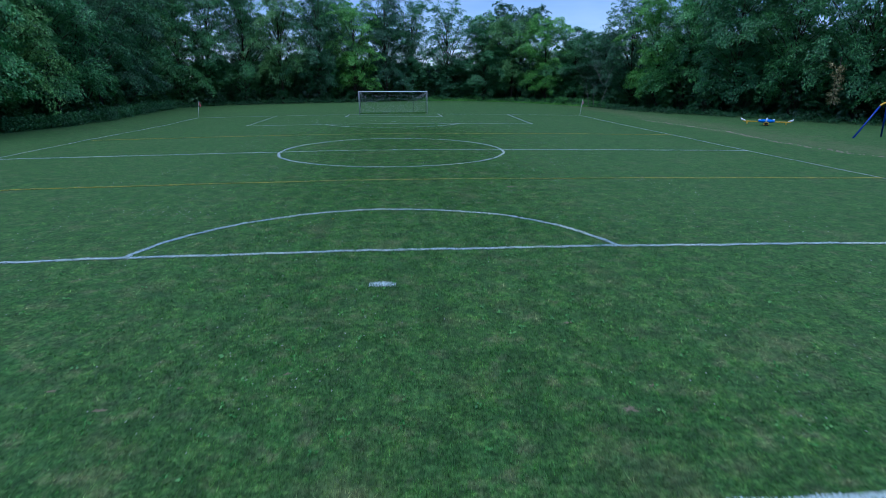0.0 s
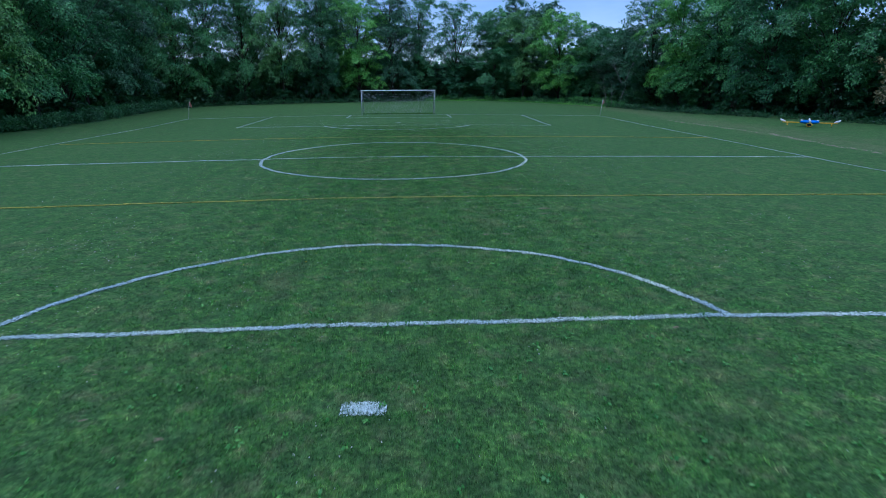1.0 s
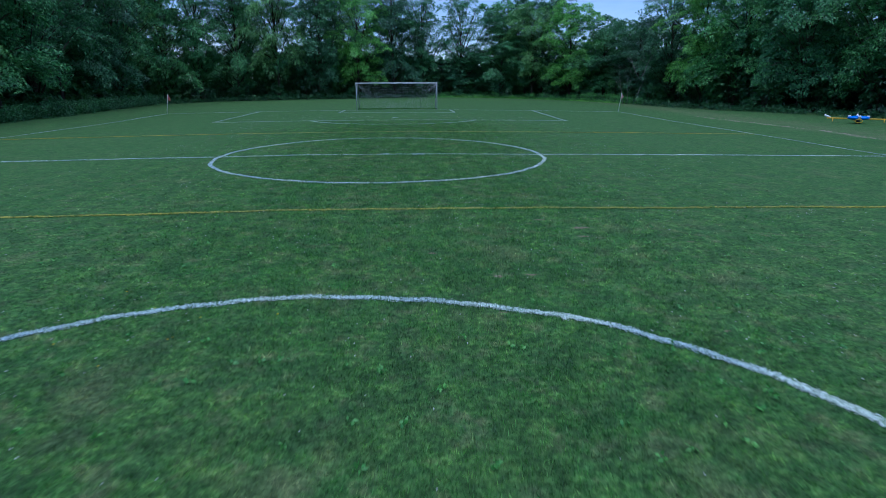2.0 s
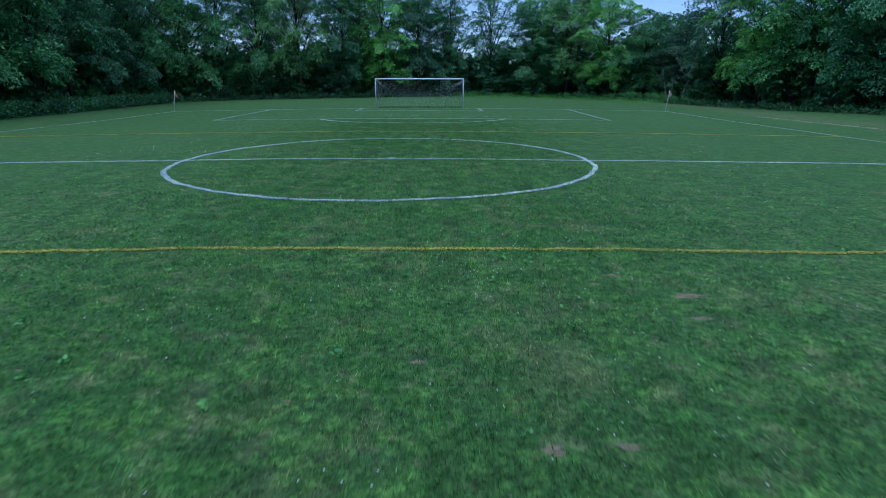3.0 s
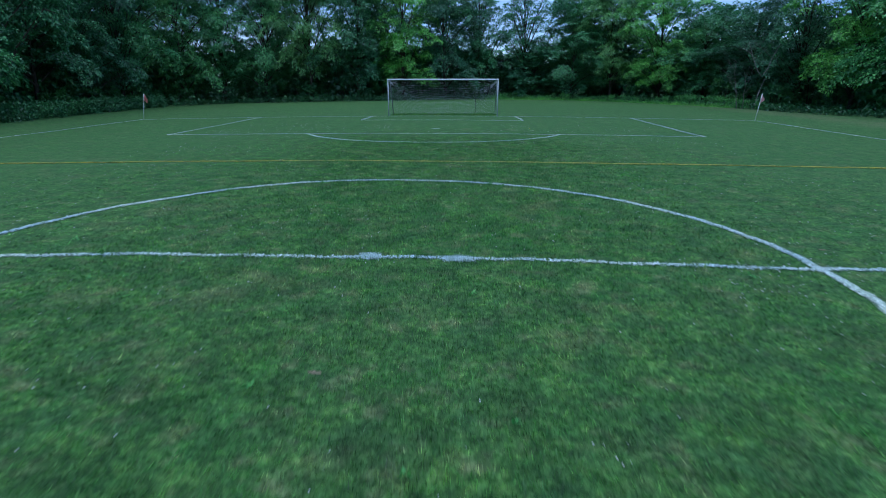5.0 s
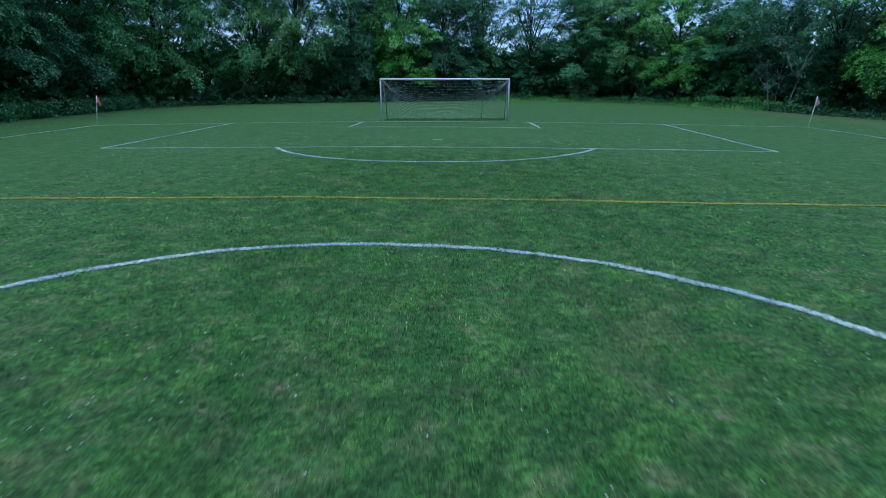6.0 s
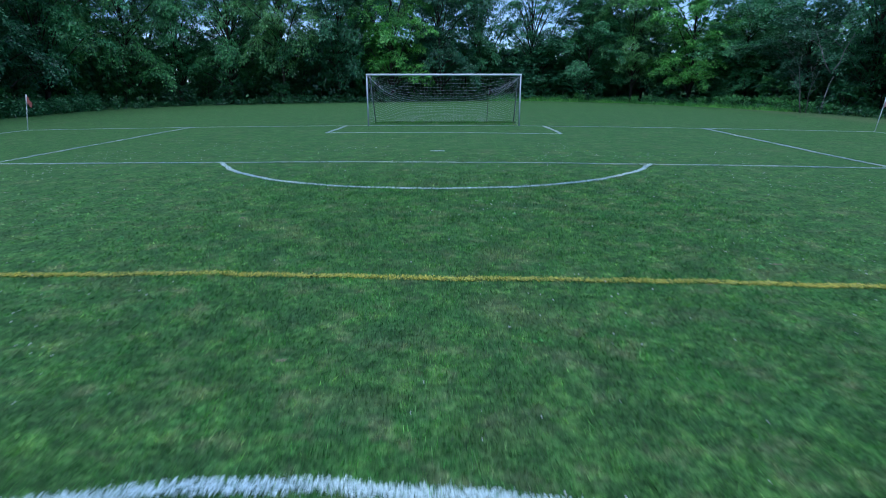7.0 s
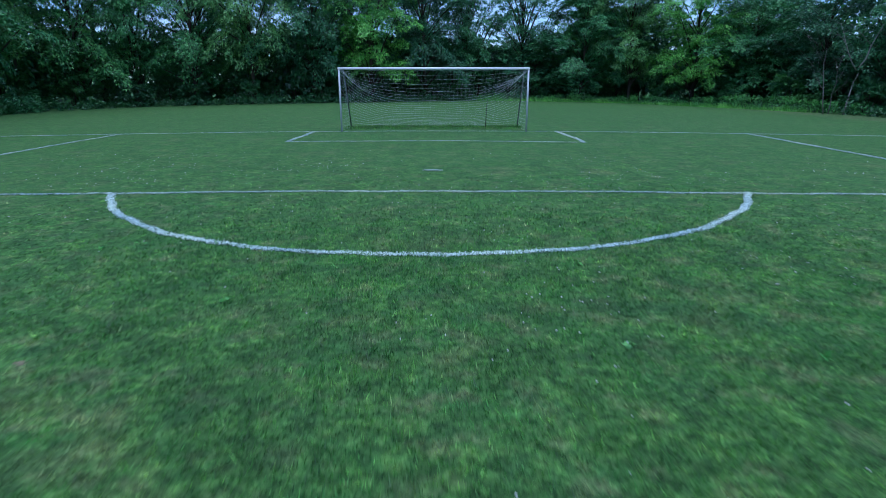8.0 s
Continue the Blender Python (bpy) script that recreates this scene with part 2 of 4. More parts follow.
def part(name, bm, material, parent=None, label="", smooth=True):
    """Links a bmesh or mesh as one object, under a thing or a part."""
    if isinstance(bm, bpy.types.Mesh):
        me = bm
    else:
        me = bpy.data.meshes.new(name)
        bmesh.ops.recalc_face_normals(bm, faces=bm.faces)
        bm.to_mesh(me)
        bm.free()
        me.materials.append(material)
        if smooth:
            for p in me.polygons:
                p.use_smooth = True
    ob = new(name, me)
    ob.parent = parent
    return tagged(ob, label)


def thing(name, place, label, category, group="", kind=""):
    ob = new(name)
    ob.matrix_basis = place
    ob.empty_display_size = 0.2
    return tagged(ob, label, category, group, kind)


def tube(bm, points, radii, sides=10, caps=True):
    """A round tube through points; radii one for all or one for each."""
    pts = [Vector([float(c) for c in p]) for p in points]
    if not hasattr(radii, "__len__"):
        radii = [radii] * len(pts)
    rings, side = [], None
    for i, p in enumerate(pts):
        d = (pts[min(i + 1, len(pts) - 1)] - pts[max(i - 1, 0)]).normalized()
        if side is None:
            side = d.orthogonal().normalized()
        side = (side - d * side.dot(d)).normalized()
        up = d.cross(side)
        rings.append([bm.verts.new(p + (math.cos(a) * side + math.sin(a) * up) * float(radii[i])) for a in (2 * math.pi * k / sides for k in range(sides))])
    for a, b in zip(rings, rings[1:]):
        for k in range(sides):
            bm.faces.new((a[k], a[(k + 1) % sides], b[(k + 1) % sides], b[k]))
    if caps:
        bm.faces.new(rings[0][::-1])
        bm.faces.new(rings[-1])
    return bm


def tubes(name, lines, material, sides=6, smooth=True):
    bm = bmesh.new()
    for pts, radii in lines:
        tube(bm, pts, radii, sides)
    me = bpy.data.meshes.new(name)
    bm.to_mesh(me)
    bm.free()
    me.materials.append(material)
    for p in me.polygons:
        p.use_smooth = smooth
    return me


def slab(bm, size, at=(0, 0, 0), bevel=0.01, turn=(0, 0, 0)):
    """A box with rounded edges."""
    made = bmesh.ops.create_cube(bm, size=1.0, matrix=pose(*at, *turn) @ Matrix.Diagonal((*size, 1)))
    edges = list({e for v in made["verts"] for e in v.link_edges})
    bmesh.ops.bevel(bm, geom=edges, offset=bevel, segments=2, affect="EDGES", profile=0.5)
    return bm


# ---- ground ----
def ground_z(x, y):
    """The field is crowned: it falls away to both touchlines."""
    x, y = np.asarray(x, float), np.asarray(y, float)
    rise = np.clip((y - 17.0) / 11.0, 0, 1)
    return -0.02 - 0.47 * (1 - np.exp(-((x / 22.0) ** 2))) + 0.055 * rise * rise * (3 - 2 * rise)


def gz(x, y):
    return float(ground_z(x, y))


def stretch(lo, hi, step, outer):
    far = np.array(outer, float)
    return np.concatenate([lo - far[::-1], np.arange(lo, hi + step / 2, step), hi + far])


def ground():
    xs = stretch(-45, 60, 1.0, (5, 15, 40, 120, 400, 1500))
    ys = stretch(-40, 80, 1.0, (5, 15, 40, 120, 400, 1500))
    gx, gy = np.meshgrid(xs, ys)
    v = np.stack([gx, gy, ground_z(gx, gy)], -1).reshape(-1, 3)
    i = (np.arange(len(ys) - 1)[:, None] * len(xs) + np.arange(len(xs) - 1)[None]).ravel()
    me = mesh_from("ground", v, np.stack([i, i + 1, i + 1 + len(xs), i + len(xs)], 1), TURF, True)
    tagged(new("ground", me), "mown green sports turf with dry and dark patches", "ground", kind="structure")


ground()


# ---- grass blades ----
def blades(rng, xy, height, width, lean=0.75):
    """Three-cornered blades that stand on the ground at xy."""
    k = len(xy)
    b = rng.uniform(0, 2 * np.pi, k)
    a = b + np.pi / 2 + rng.normal(0, 0.5, k)
    h = height * rng.uniform(0.45, 1.25, k)
    x, y = xy[:, 0], xy[:, 1]
    h *= 1 + 0.28 * np.sin(5.1 * x + 2.7 * np.sin(1.9 * y) + 1) * np.sin(4.3 * y + 2.2 * np.sin(2.3 * x)) + 0.22 * np.sin(13.1 * x + 3 * np.sin(3.1 * y)) * np.sin(11.7 * y - 2 * np.sin(4.2 * x))
    w = width * rng.uniform(0.6, 1.3, k) / 2
    z = ground_z(xy[:, 0], xy[:, 1])
    base = np.stack([xy[:, 0], xy[:, 1], z - 0.004], 1)
    side = np.stack([np.cos(a) * w, np.sin(a) * w, 0 * a], 1)
    tilt = lean * h * rng.uniform(0.1, 1.0, k)
    tip = base + np.stack([np.cos(b) * tilt, np.sin(b) * tilt, h], 1)
    v = np.stack([base - side, base + side, tip], 1).reshape(-1, 3)
    return v, np.arange(3 * k).reshape(-1, 3)


# bare spots: x, y, half length, half width
BARE = [(2.50, -20.07, 0.15, 0.08), (2.51, -22.24, 0.22, 0.11), (2.95, -21.8, 0.13, 0.07), (1.18, -11.0, 0.14, 0.07), (1.97, -12.03, 0.15, 0.11),
        (2.4, -12.0, 0.19, 0.07), (3.17, -9.07, 0.22, 0.10), (2.95, -9.33, 0.17, 0.09), (3.72, -9.67, 0.34, 0.14), (3.62, -10.2, 0.22, 0.10),
        (-3.0, -21.8, 0.15, 0.09), (-3.75, -21.35, 0.13, 0.07), (2.4, -6.1, 0.20, 0.09), (5.2, -10.6, 0.14, 0.07), (-1.2, -21.2, 0.12, 0.06)]

worn_rng = np.random.default_rng(77)
BARE += [(float(x), float(y), float(a), float(a) * 0.5) for x, y, a in zip(worn_rng.uniform(-4.5, 6.0, 44), worn_rng.uniform(-22.5, 13.5, 44), worn_rng.uniform(0.06, 0.15, 44))]


def scatter(rng, x0, x1, y0, y1, per_m2):
    k = int((x1 - x0) * (y1 - y0) * per_m2)
    return np.stack([rng.uniform(x0, x1, k), rng.uniform(y0, y1, k)], 1)


def lawn():
    """Blades thick where the turf is seen from close by, thinning out and growing coarser to the sides and the far end."""
    rng = np.random.default_rng(11)
    xy = np.concatenate([scatter(rng, -7, 8.5, -23.9, 21, THICK), scatter(rng, -13, 14, -23.9, 26, THICK * 0.2)])
    far = np.arange(len(xy)) >= int(15.5 * 44.9 * THICK)
    off = np.hypot(np.maximum(np.abs(xy[:, 0] - 0.7) - 1.6, 0), np.maximum(xy[:, 1] - 12.5, 0))
    share = 1 / (1 + (off / 1.9) ** 2)
    inside = (xy[:, 0] > -7) & (xy[:, 0] < 8.5) & (xy[:, 1] < 21)
    keep = np.where(far, (rng.uniform(0, 0.2, len(xy)) < share) & ~inside, rng.uniform(0, 1, len(xy)) < share) & (share > 0.05 + 0.07 * rng.uniform(0, 1, len(xy)))
    xy, share = xy[keep], share[keep]
    spare = np.ones(len(xy), bool)
    for x, y, a, b in BARE:
        d = ((xy[:, 0] - x) / a) ** 2 + ((xy[:, 1] - y) / b) ** 2
        spare &= rng.uniform(0, 1, len(xy)) > 0.94 * np.exp(-0.9 * d)
    xy, share = xy[spare], share[spare]
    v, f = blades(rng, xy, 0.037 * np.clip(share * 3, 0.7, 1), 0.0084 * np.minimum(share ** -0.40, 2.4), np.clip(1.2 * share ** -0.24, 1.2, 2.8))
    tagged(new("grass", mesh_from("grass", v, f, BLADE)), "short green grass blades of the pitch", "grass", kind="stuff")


THICK = 2500
lawn()


def bareworn_rng():
    rng = np.random.default_rng(5)
    for x, y, a, b in BARE:
        bm = bmesh.new()
        mid = bm.verts.new((0, 0, 0.004))
        turn = rng.uniform(0, 3)
        ring = [bm.verts.new((a * 0.78 * s * math.cos(t + turn), b * 0.78 * s * math.sin(t + turn), -0.003)) for t, s in zip(np.linspace(0, 2 * math.pi, 17)[:-1], rng.uniform(0.35, 1.4, 16))]
        for p, q in zip(ring, ring[1:] + ring[:1]):
            bm.faces.new((mid, p, q))
        ob = part("bare_patch", bm, SOIL)
        ob.location = (x, y, gz(x, y))
        tagged(ob, "small bare brown soil patch worn into turf", "bare patch", "worn spots in the turf", "structure")


bareworn_rng()


# ---- painted lines ----
def painted(name, label, points, width, material, cover=1.0, seed=1, fine=1.0, tall=0.034):
    """A line of paint on turf: matted painted thatch and painted blades along a wavering course."""
    rng = np.random.default_rng(seed)
    p = np.array(points, float)
    step = np.linalg.norm(np.diff(p, axis=0), axis=1)
    s = np.concatenate([[0], np.cumsum(step)])
    total = s[-1]

    def along(k, sigma):
        t = rng.uniform(0, total, k) if total > 1 else np.clip(rng.normal(total / 2, total * 0.26, k), -0.05, total + 0.05)
        waver = 0.020 * np.sin(t * 1.3 + seed) + 0.012 * np.sin(t * 3.7 + 2 * seed) + 0.010 * np.sin(t * 9.1)
        fade = 0.5 + 0.5 * np.sin(t * 0.9 + seed * 1.7) * np.sin(t * 2.3 + seed)
        keep = rng.uniform(0, 1, k) < cover * (1 - (1 - cover) * fade)
        t, waver = t[keep], waver[keep]
        x, y = np.interp(t, s, p[:, 0]), np.interp(t, s, p[:, 1])
        e = 0.05
        dx = np.interp(np.minimum(t + e, total), s, p[:, 0]) - np.interp(np.maximum(t - e, 0), s, p[:, 0])
        dy = np.interp(np.minimum(t + e, total), s, p[:, 1]) - np.interp(np.maximum(t - e, 0), s, p[:, 1])
        n = np.hypot(dx, dy) + 1e-9
        off = np.clip(rng.normal(0, sigma, len(t)), -width * 0.62, width * 0.62) + waver
        return np.stack([x - dy / n * off, y + dx / n * off], 1)

    vs = []
    for near, f in ((True, fine), (False, min(fine, 1.7))):
        spots = [along(int(total * width * per * f ** 2), width * wide) for per, wide in ((2200, 0.30), (1500, 0.33))]
        flat, tufts = [q[(np.abs(q[:, 0] - 0.7) < 5.5) == near] for q in spots]
        k = len(flat)
        a, r = rng.uniform(0, 2 * np.pi, k), rng.uniform(0.015, 0.032, k) / f
        c = np.column_stack([flat, ground_z(flat[:, 0], flat[:, 1]) + rng.uniform(0.25, 0.7, k) * tall])
        u = np.stack([np.cos(a) * r, np.sin(a) * r, rng.uniform(-0.3, 0.3, k) * r], 1)
        w = np.stack([-np.sin(a) * r * 0.7, np.cos(a) * r * 0.7, rng.uniform(-0.3, 0.3, k) * r], 1)
        vs.append(np.stack([c - u - w, c - u + w, c + u * 1.2], 1).reshape(-1, 3))
        vs.append(blades(rng, tufts, tall, 0.012 / f, 0.8)[0])
    v = np.concatenate(vs)
    me = mesh_from(name, v, np.arange(len(v)).reshape(-1, 3), material)
    return tagged(new(name, me), label, "field line", "painted pitch lines", "structure")


def arc(cx, cy, r, a0, a1, swell=0.0, at=0.0, n=90):
    return [(cx + (r + swell * max(0, math.cos(a - radians(at)))) * math.cos(a), cy + (r + swell * max(0, math.cos(a - radians(at)))) * math.sin(a))
            for a in np.linspace(radians(a0), radians(a1), n)]


WHITE_LABEL = "white painted line on the grass, slightly ragged"
ARC_LABEL = "white painted arc on the grass, slightly ragged"
YELLOW_LABEL = "yellow painted line on the grass, patchy and faded"
W = 0.092
# reach of the hand-painted centre circle by angle in degrees
ROUND = ((-180, -149, -114, -88, -63, -47, -32, -16, 0, 33, 53, 70, 84, 97, 113, 125, 136, 160, 180),
         (5.32, 5.33, 5.35, 5.44, 5.45, 5.43, 5.37, 5.32, 5.22, 5.30, 5.33, 5.44, 5.46, 5.47, 5.54, 5.52, 5.40, 5.32, 5.32))
CIRCLE = [(np.interp(a, *ROUND) * math.cos(radians(a)), 0.2 + np.interp(a, *ROUND) * math.sin(radians(a))) for a in range(-180, 181, 2)]

painted("penalty_area_line", WHITE_LABEL, [(-10.9, -16.42), (-4.3, -16.36), (1.0, -16.37), (6, -16.42), (10.9, -16.47)], W, PAINT, 0.90, seed=1, fine=2.6)
painted("penalty_arc", ARC_LABEL, [(x + 0.09 * max(0.0, 1 - abs(x - 2.7) / 1.9), y + 0.09 * max(0.0, 1 - abs(x - 2.7) / 1.9)) for x, y in arc(-0.25, -17.85, 5.15, 16.3, 163.2, 0.03, 135)], W, PAINT, 0.90, seed=2, fine=2.6)
painted("penalty_mark", "short white painted dash on the grass", [(-0.36, -18.32), (0.07, -18.34)], 0.17, PAINT, 1.0, seed=3, fine=2.6)
painted("goal_area_line", WHITE_LABEL, [(-4.2, -23.6), (4.3, -23.7)], W, PAINT, seed=4, fine=2.6)
painted("build_out_line", YELLOW_LABEL, [(-18.0, -8.2), (-5, -8.18), (-1.8, -8.09), (1.5, -8.1), (5.2, -8.2), (18.0, -8.1)], 0.088, YELLOW, 0.82, seed=5, fine=2.6, tall=0.029)
painted("build_out_line", YELLOW_LABEL, [(-18.0, 8.6), (-7.5, 8.62), (-2, 8.72), (0.5, 8.65), (4.6, 8.53), (18.0, 8.6)], 0.098, YELLOW, 0.85, seed=6, fine=2.6, tall=0.030)
painted("halfway_line", WHITE_LABEL, [(-18.2, 0.3), (-11, 0.12), (-6, 0.1), (-2.5, 0.25), (1.0, 0.21), (5.3, 0.0), (8, 0.03), (17.9, 0.13)], 0.08, PAINT, 0.70, seed=7, fine=2.0)
painted("centre_mark", "blot of white paint at the middle of the halfway line", [(-0.04, 0.23), (0.22, 0.23)], 0.21, PAINT, 1.0, seed=21, fine=2.6)
painted("paint_blot", "thicker blot of white paint on a line", [(0.98, 0.17), (1.36, 0.17)], 0.16, PAINT, 1.0, seed=22, fine=2.6)
painted("paint_blot", "thicker blot of white paint on a line", [(2.44, -13.385), (2.51, -13.415)], 0.075, PAINT, 1.0, seed=23, fine=2.6)
painted("centre_circle", "large white painted circle on the grass, slightly ragged", CIRCLE, W, PAINT, 0.90, seed=8, fine=2.6)
painted("penalty_area_line", WHITE_LABEL, [(-11.03, 17.1), (-6.9, 16.92), (-3.3, 16.93), (0.2, 16.92), (4.0, 16.83), (10.75, 16.78)], 0.075, FADED, 0.80, seed=9, fine=2.4, tall=0.028)
painted("penalty_area_line", WHITE_LABEL, [(-11.03, 17.1), (-10.86, 27.95)], 0.07, FADED, 0.80, seed=10, fine=2.0, tall=0.032)
painted("penalty_area_line", WHITE_LABEL, [(10.75, 16.78), (10.95, 27.92)], 0.095, FADED, 0.95, seed=11, fine=2.0, tall=0.032)
painted("penalty_arc", ARC_LABEL, arc(0.0, 18.9, 5.47, 201.5, 338.5), 0.09, PAINT, 0.82, seed=12, fine=2.6, tall=0.030)
painted("penalty_mark", "short white painted dash on the grass", [(-0.19, 19.13), (0.20, 19.13)], 0.11, FADED, 0.90, seed=13, fine=2.0, tall=0.024)
painted("goal_area_line", WHITE_LABEL, [(-4.26, 24.57), (0.27, 24.62), (4.35, 24.33)], 0.075, FADED, 0.75, seed=14, fine=2.0, tall=0.024)
painted("goal_area_line", WHITE_LABEL, [(-4.26, 24.57), (-4.15, 27.9)], 0.10, FADED, 0.95, seed=15, fine=2.0, tall=0.034)
painted("goal_area_line", WHITE_LABEL, [(4.35, 24.33), (4.27, 27.9)], 0.10, FADED, 0.95, seed=16, fine=2.0, tall=0.034)
painted("goal_line", WHITE_LABEL, [(-18.1, 28.0), (-3.2, 27.9), (3.2, 27.88), (18.15, 27.92)], 0.07, FADED, 0.72, seed=17, fine=2.0, tall=0.024)
painted("touchline", WHITE_LABEL, [(-18.5, -22.0), (-18.5, 1.0), (-18.5, 9), (-18.05, 20), (-18.1, 28.0)], 0.07, FADED, 0.80, seed=18, fine=2.0, tall=0.024)
painted("touchline", WHITE_LABEL, [(18.1, -22.0), (17.95, -8), (17.88, 0.0), (18.05, 8), (18.15, 27.92)], 0.07, FADED, 0.82, seed=19, fine=2.0, tall=0.024)


# ---- trees ----
def leaf_fans(rng, root, way, long, wide, per, size, width, sag):
    """Sprays of leaves: each one a fan that starts at root, runs along way and hangs down at its end."""
    k = len(root)
    which = np.repeat(np.arange(k), np.maximum(5, (per * rng.uniform(0.6, 1.4, k) * (long / long.mean()) ** 1.5).astype(int)))
    n = len(which)
    w = way / (np.linalg.norm(way, axis=1)[:, None] + 1e-9)
    across = np.cross(w, (0, 0, 1.0))
    across /= np.linalg.norm(across, axis=1)[:, None] + 1e-9
    up = np.cross(across, w)
    s = rng.uniform(0.0, 1.0, n) ** 0.75
    t = rng.uniform(-1, 1, n) * np.sin(np.pi * np.clip(0.12 + 0.80 * s, 0, 1)) ** 0.7
    h = rng.normal(0, 0.055, n)
    p = root[which] + w[which] * (s * long[which])[:, None] + across[which] * (t * wide[which])[:, None] + up[which] * (h * long[which])[:, None]
    p[:, 2] -= sag * long[which] * (s ** 2 * 0.55 + t ** 2 * 0.22)
    d = w[which] * 0.7 + across[which] * (t * 0.9)[:, None] + rng.normal(0, 0.45, (n, 3))
    d[:, 2] -= 0.25 + 0.5 * sag * s
    d /= np.linalg.norm(d, axis=1)[:, None] + 1e-9
    nrm = up[which] * 1.0 + w[which] * 0.5 + rng.normal(0, 0.48, (n, 3))
    side = np.cross(d, nrm)
    side /= np.linalg.norm(side, axis=1)[:, None] + 1e-9
    ln = (size * rng.uniform(0.6, 1.3, n))[:, None]
    wd = (width * rng.uniform(0.6, 1.3, n))[:, None]
    v = np.stack([p - side * wd * 0.5, p + side * wd * 0.5, p + d * ln], 1)
    return v.reshape(-1, 3)


def leaf_quads(rng, centre, outward, size, width, droop):
    """Folded four-cornered leaves at the given places, tips outward and down."""
    k = len(centre)
    d = 0.6 * outward + rng.normal(0, 0.7, (k, 3))
    d[:, 2] -= droop * rng.uniform(0.3, 1.2, k)
    d /= np.linalg.norm(d, axis=1)[:, None] + 1e-9
    nrm = np.array([0, 0, 0.75]) + 0.85 * outward + rng.normal(0, 0.50, (k, 3))
    side = np.cross(d, nrm)
    side /= np.linalg.norm(side, axis=1)[:, None] + 1e-9
    up = np.cross(side, d)
    ln = (size * rng.uniform(0.6, 1.3, k))[:, None]
    wd = (width * rng.uniform(0.7, 1.3, k))[:, None]
    v = np.stack([centre, centre + d * ln * 0.45 + side * wd * 0.5 + up * ln * 0.10, centre + d * ln, centre + d * ln * 0.45 - side * wd * 0.5 + up * ln * 0.10], 1)
    return v.reshape(-1, 3), np.arange(4 * k).reshape(-1, 4)


def crown_mesh(name, rng, clumps, per, size, width, droop, material, flat=0.75):
    """Loose tufts of leaves round the given places (x, y, z, reach)."""
    c = np.array([q[:3] for q in clumps], float)
    r = np.array([q[3] for q in clumps], float)
    which = np.repeat(np.arange(len(c)), np.maximum(6, per * (r / r.mean()) ** 2 * rng.uniform(0.6, 1.3, len(r))).astype(int))
    k = len(which)
    u = rng.normal(0, 1, (k, 3))
    u /= np.linalg.norm(u, axis=1)[:, None]
    u[:, 2] = np.abs(u[:, 2]) * np.where(rng.uniform(0, 1, k) < 0.72, 1, -0.6)
    rad = rng.uniform(0.25, 1.0, k) ** 0.5 * (1 + 0.22 * rng.normal(0, 1, k))
    p = c[which] + u * np.array([1, 1, flat]) * (r[which] * rad)[:, None]
    v, f = leaf_quads(rng, p, u, size, width, droop)
    return mesh_from(name, v, f, material)


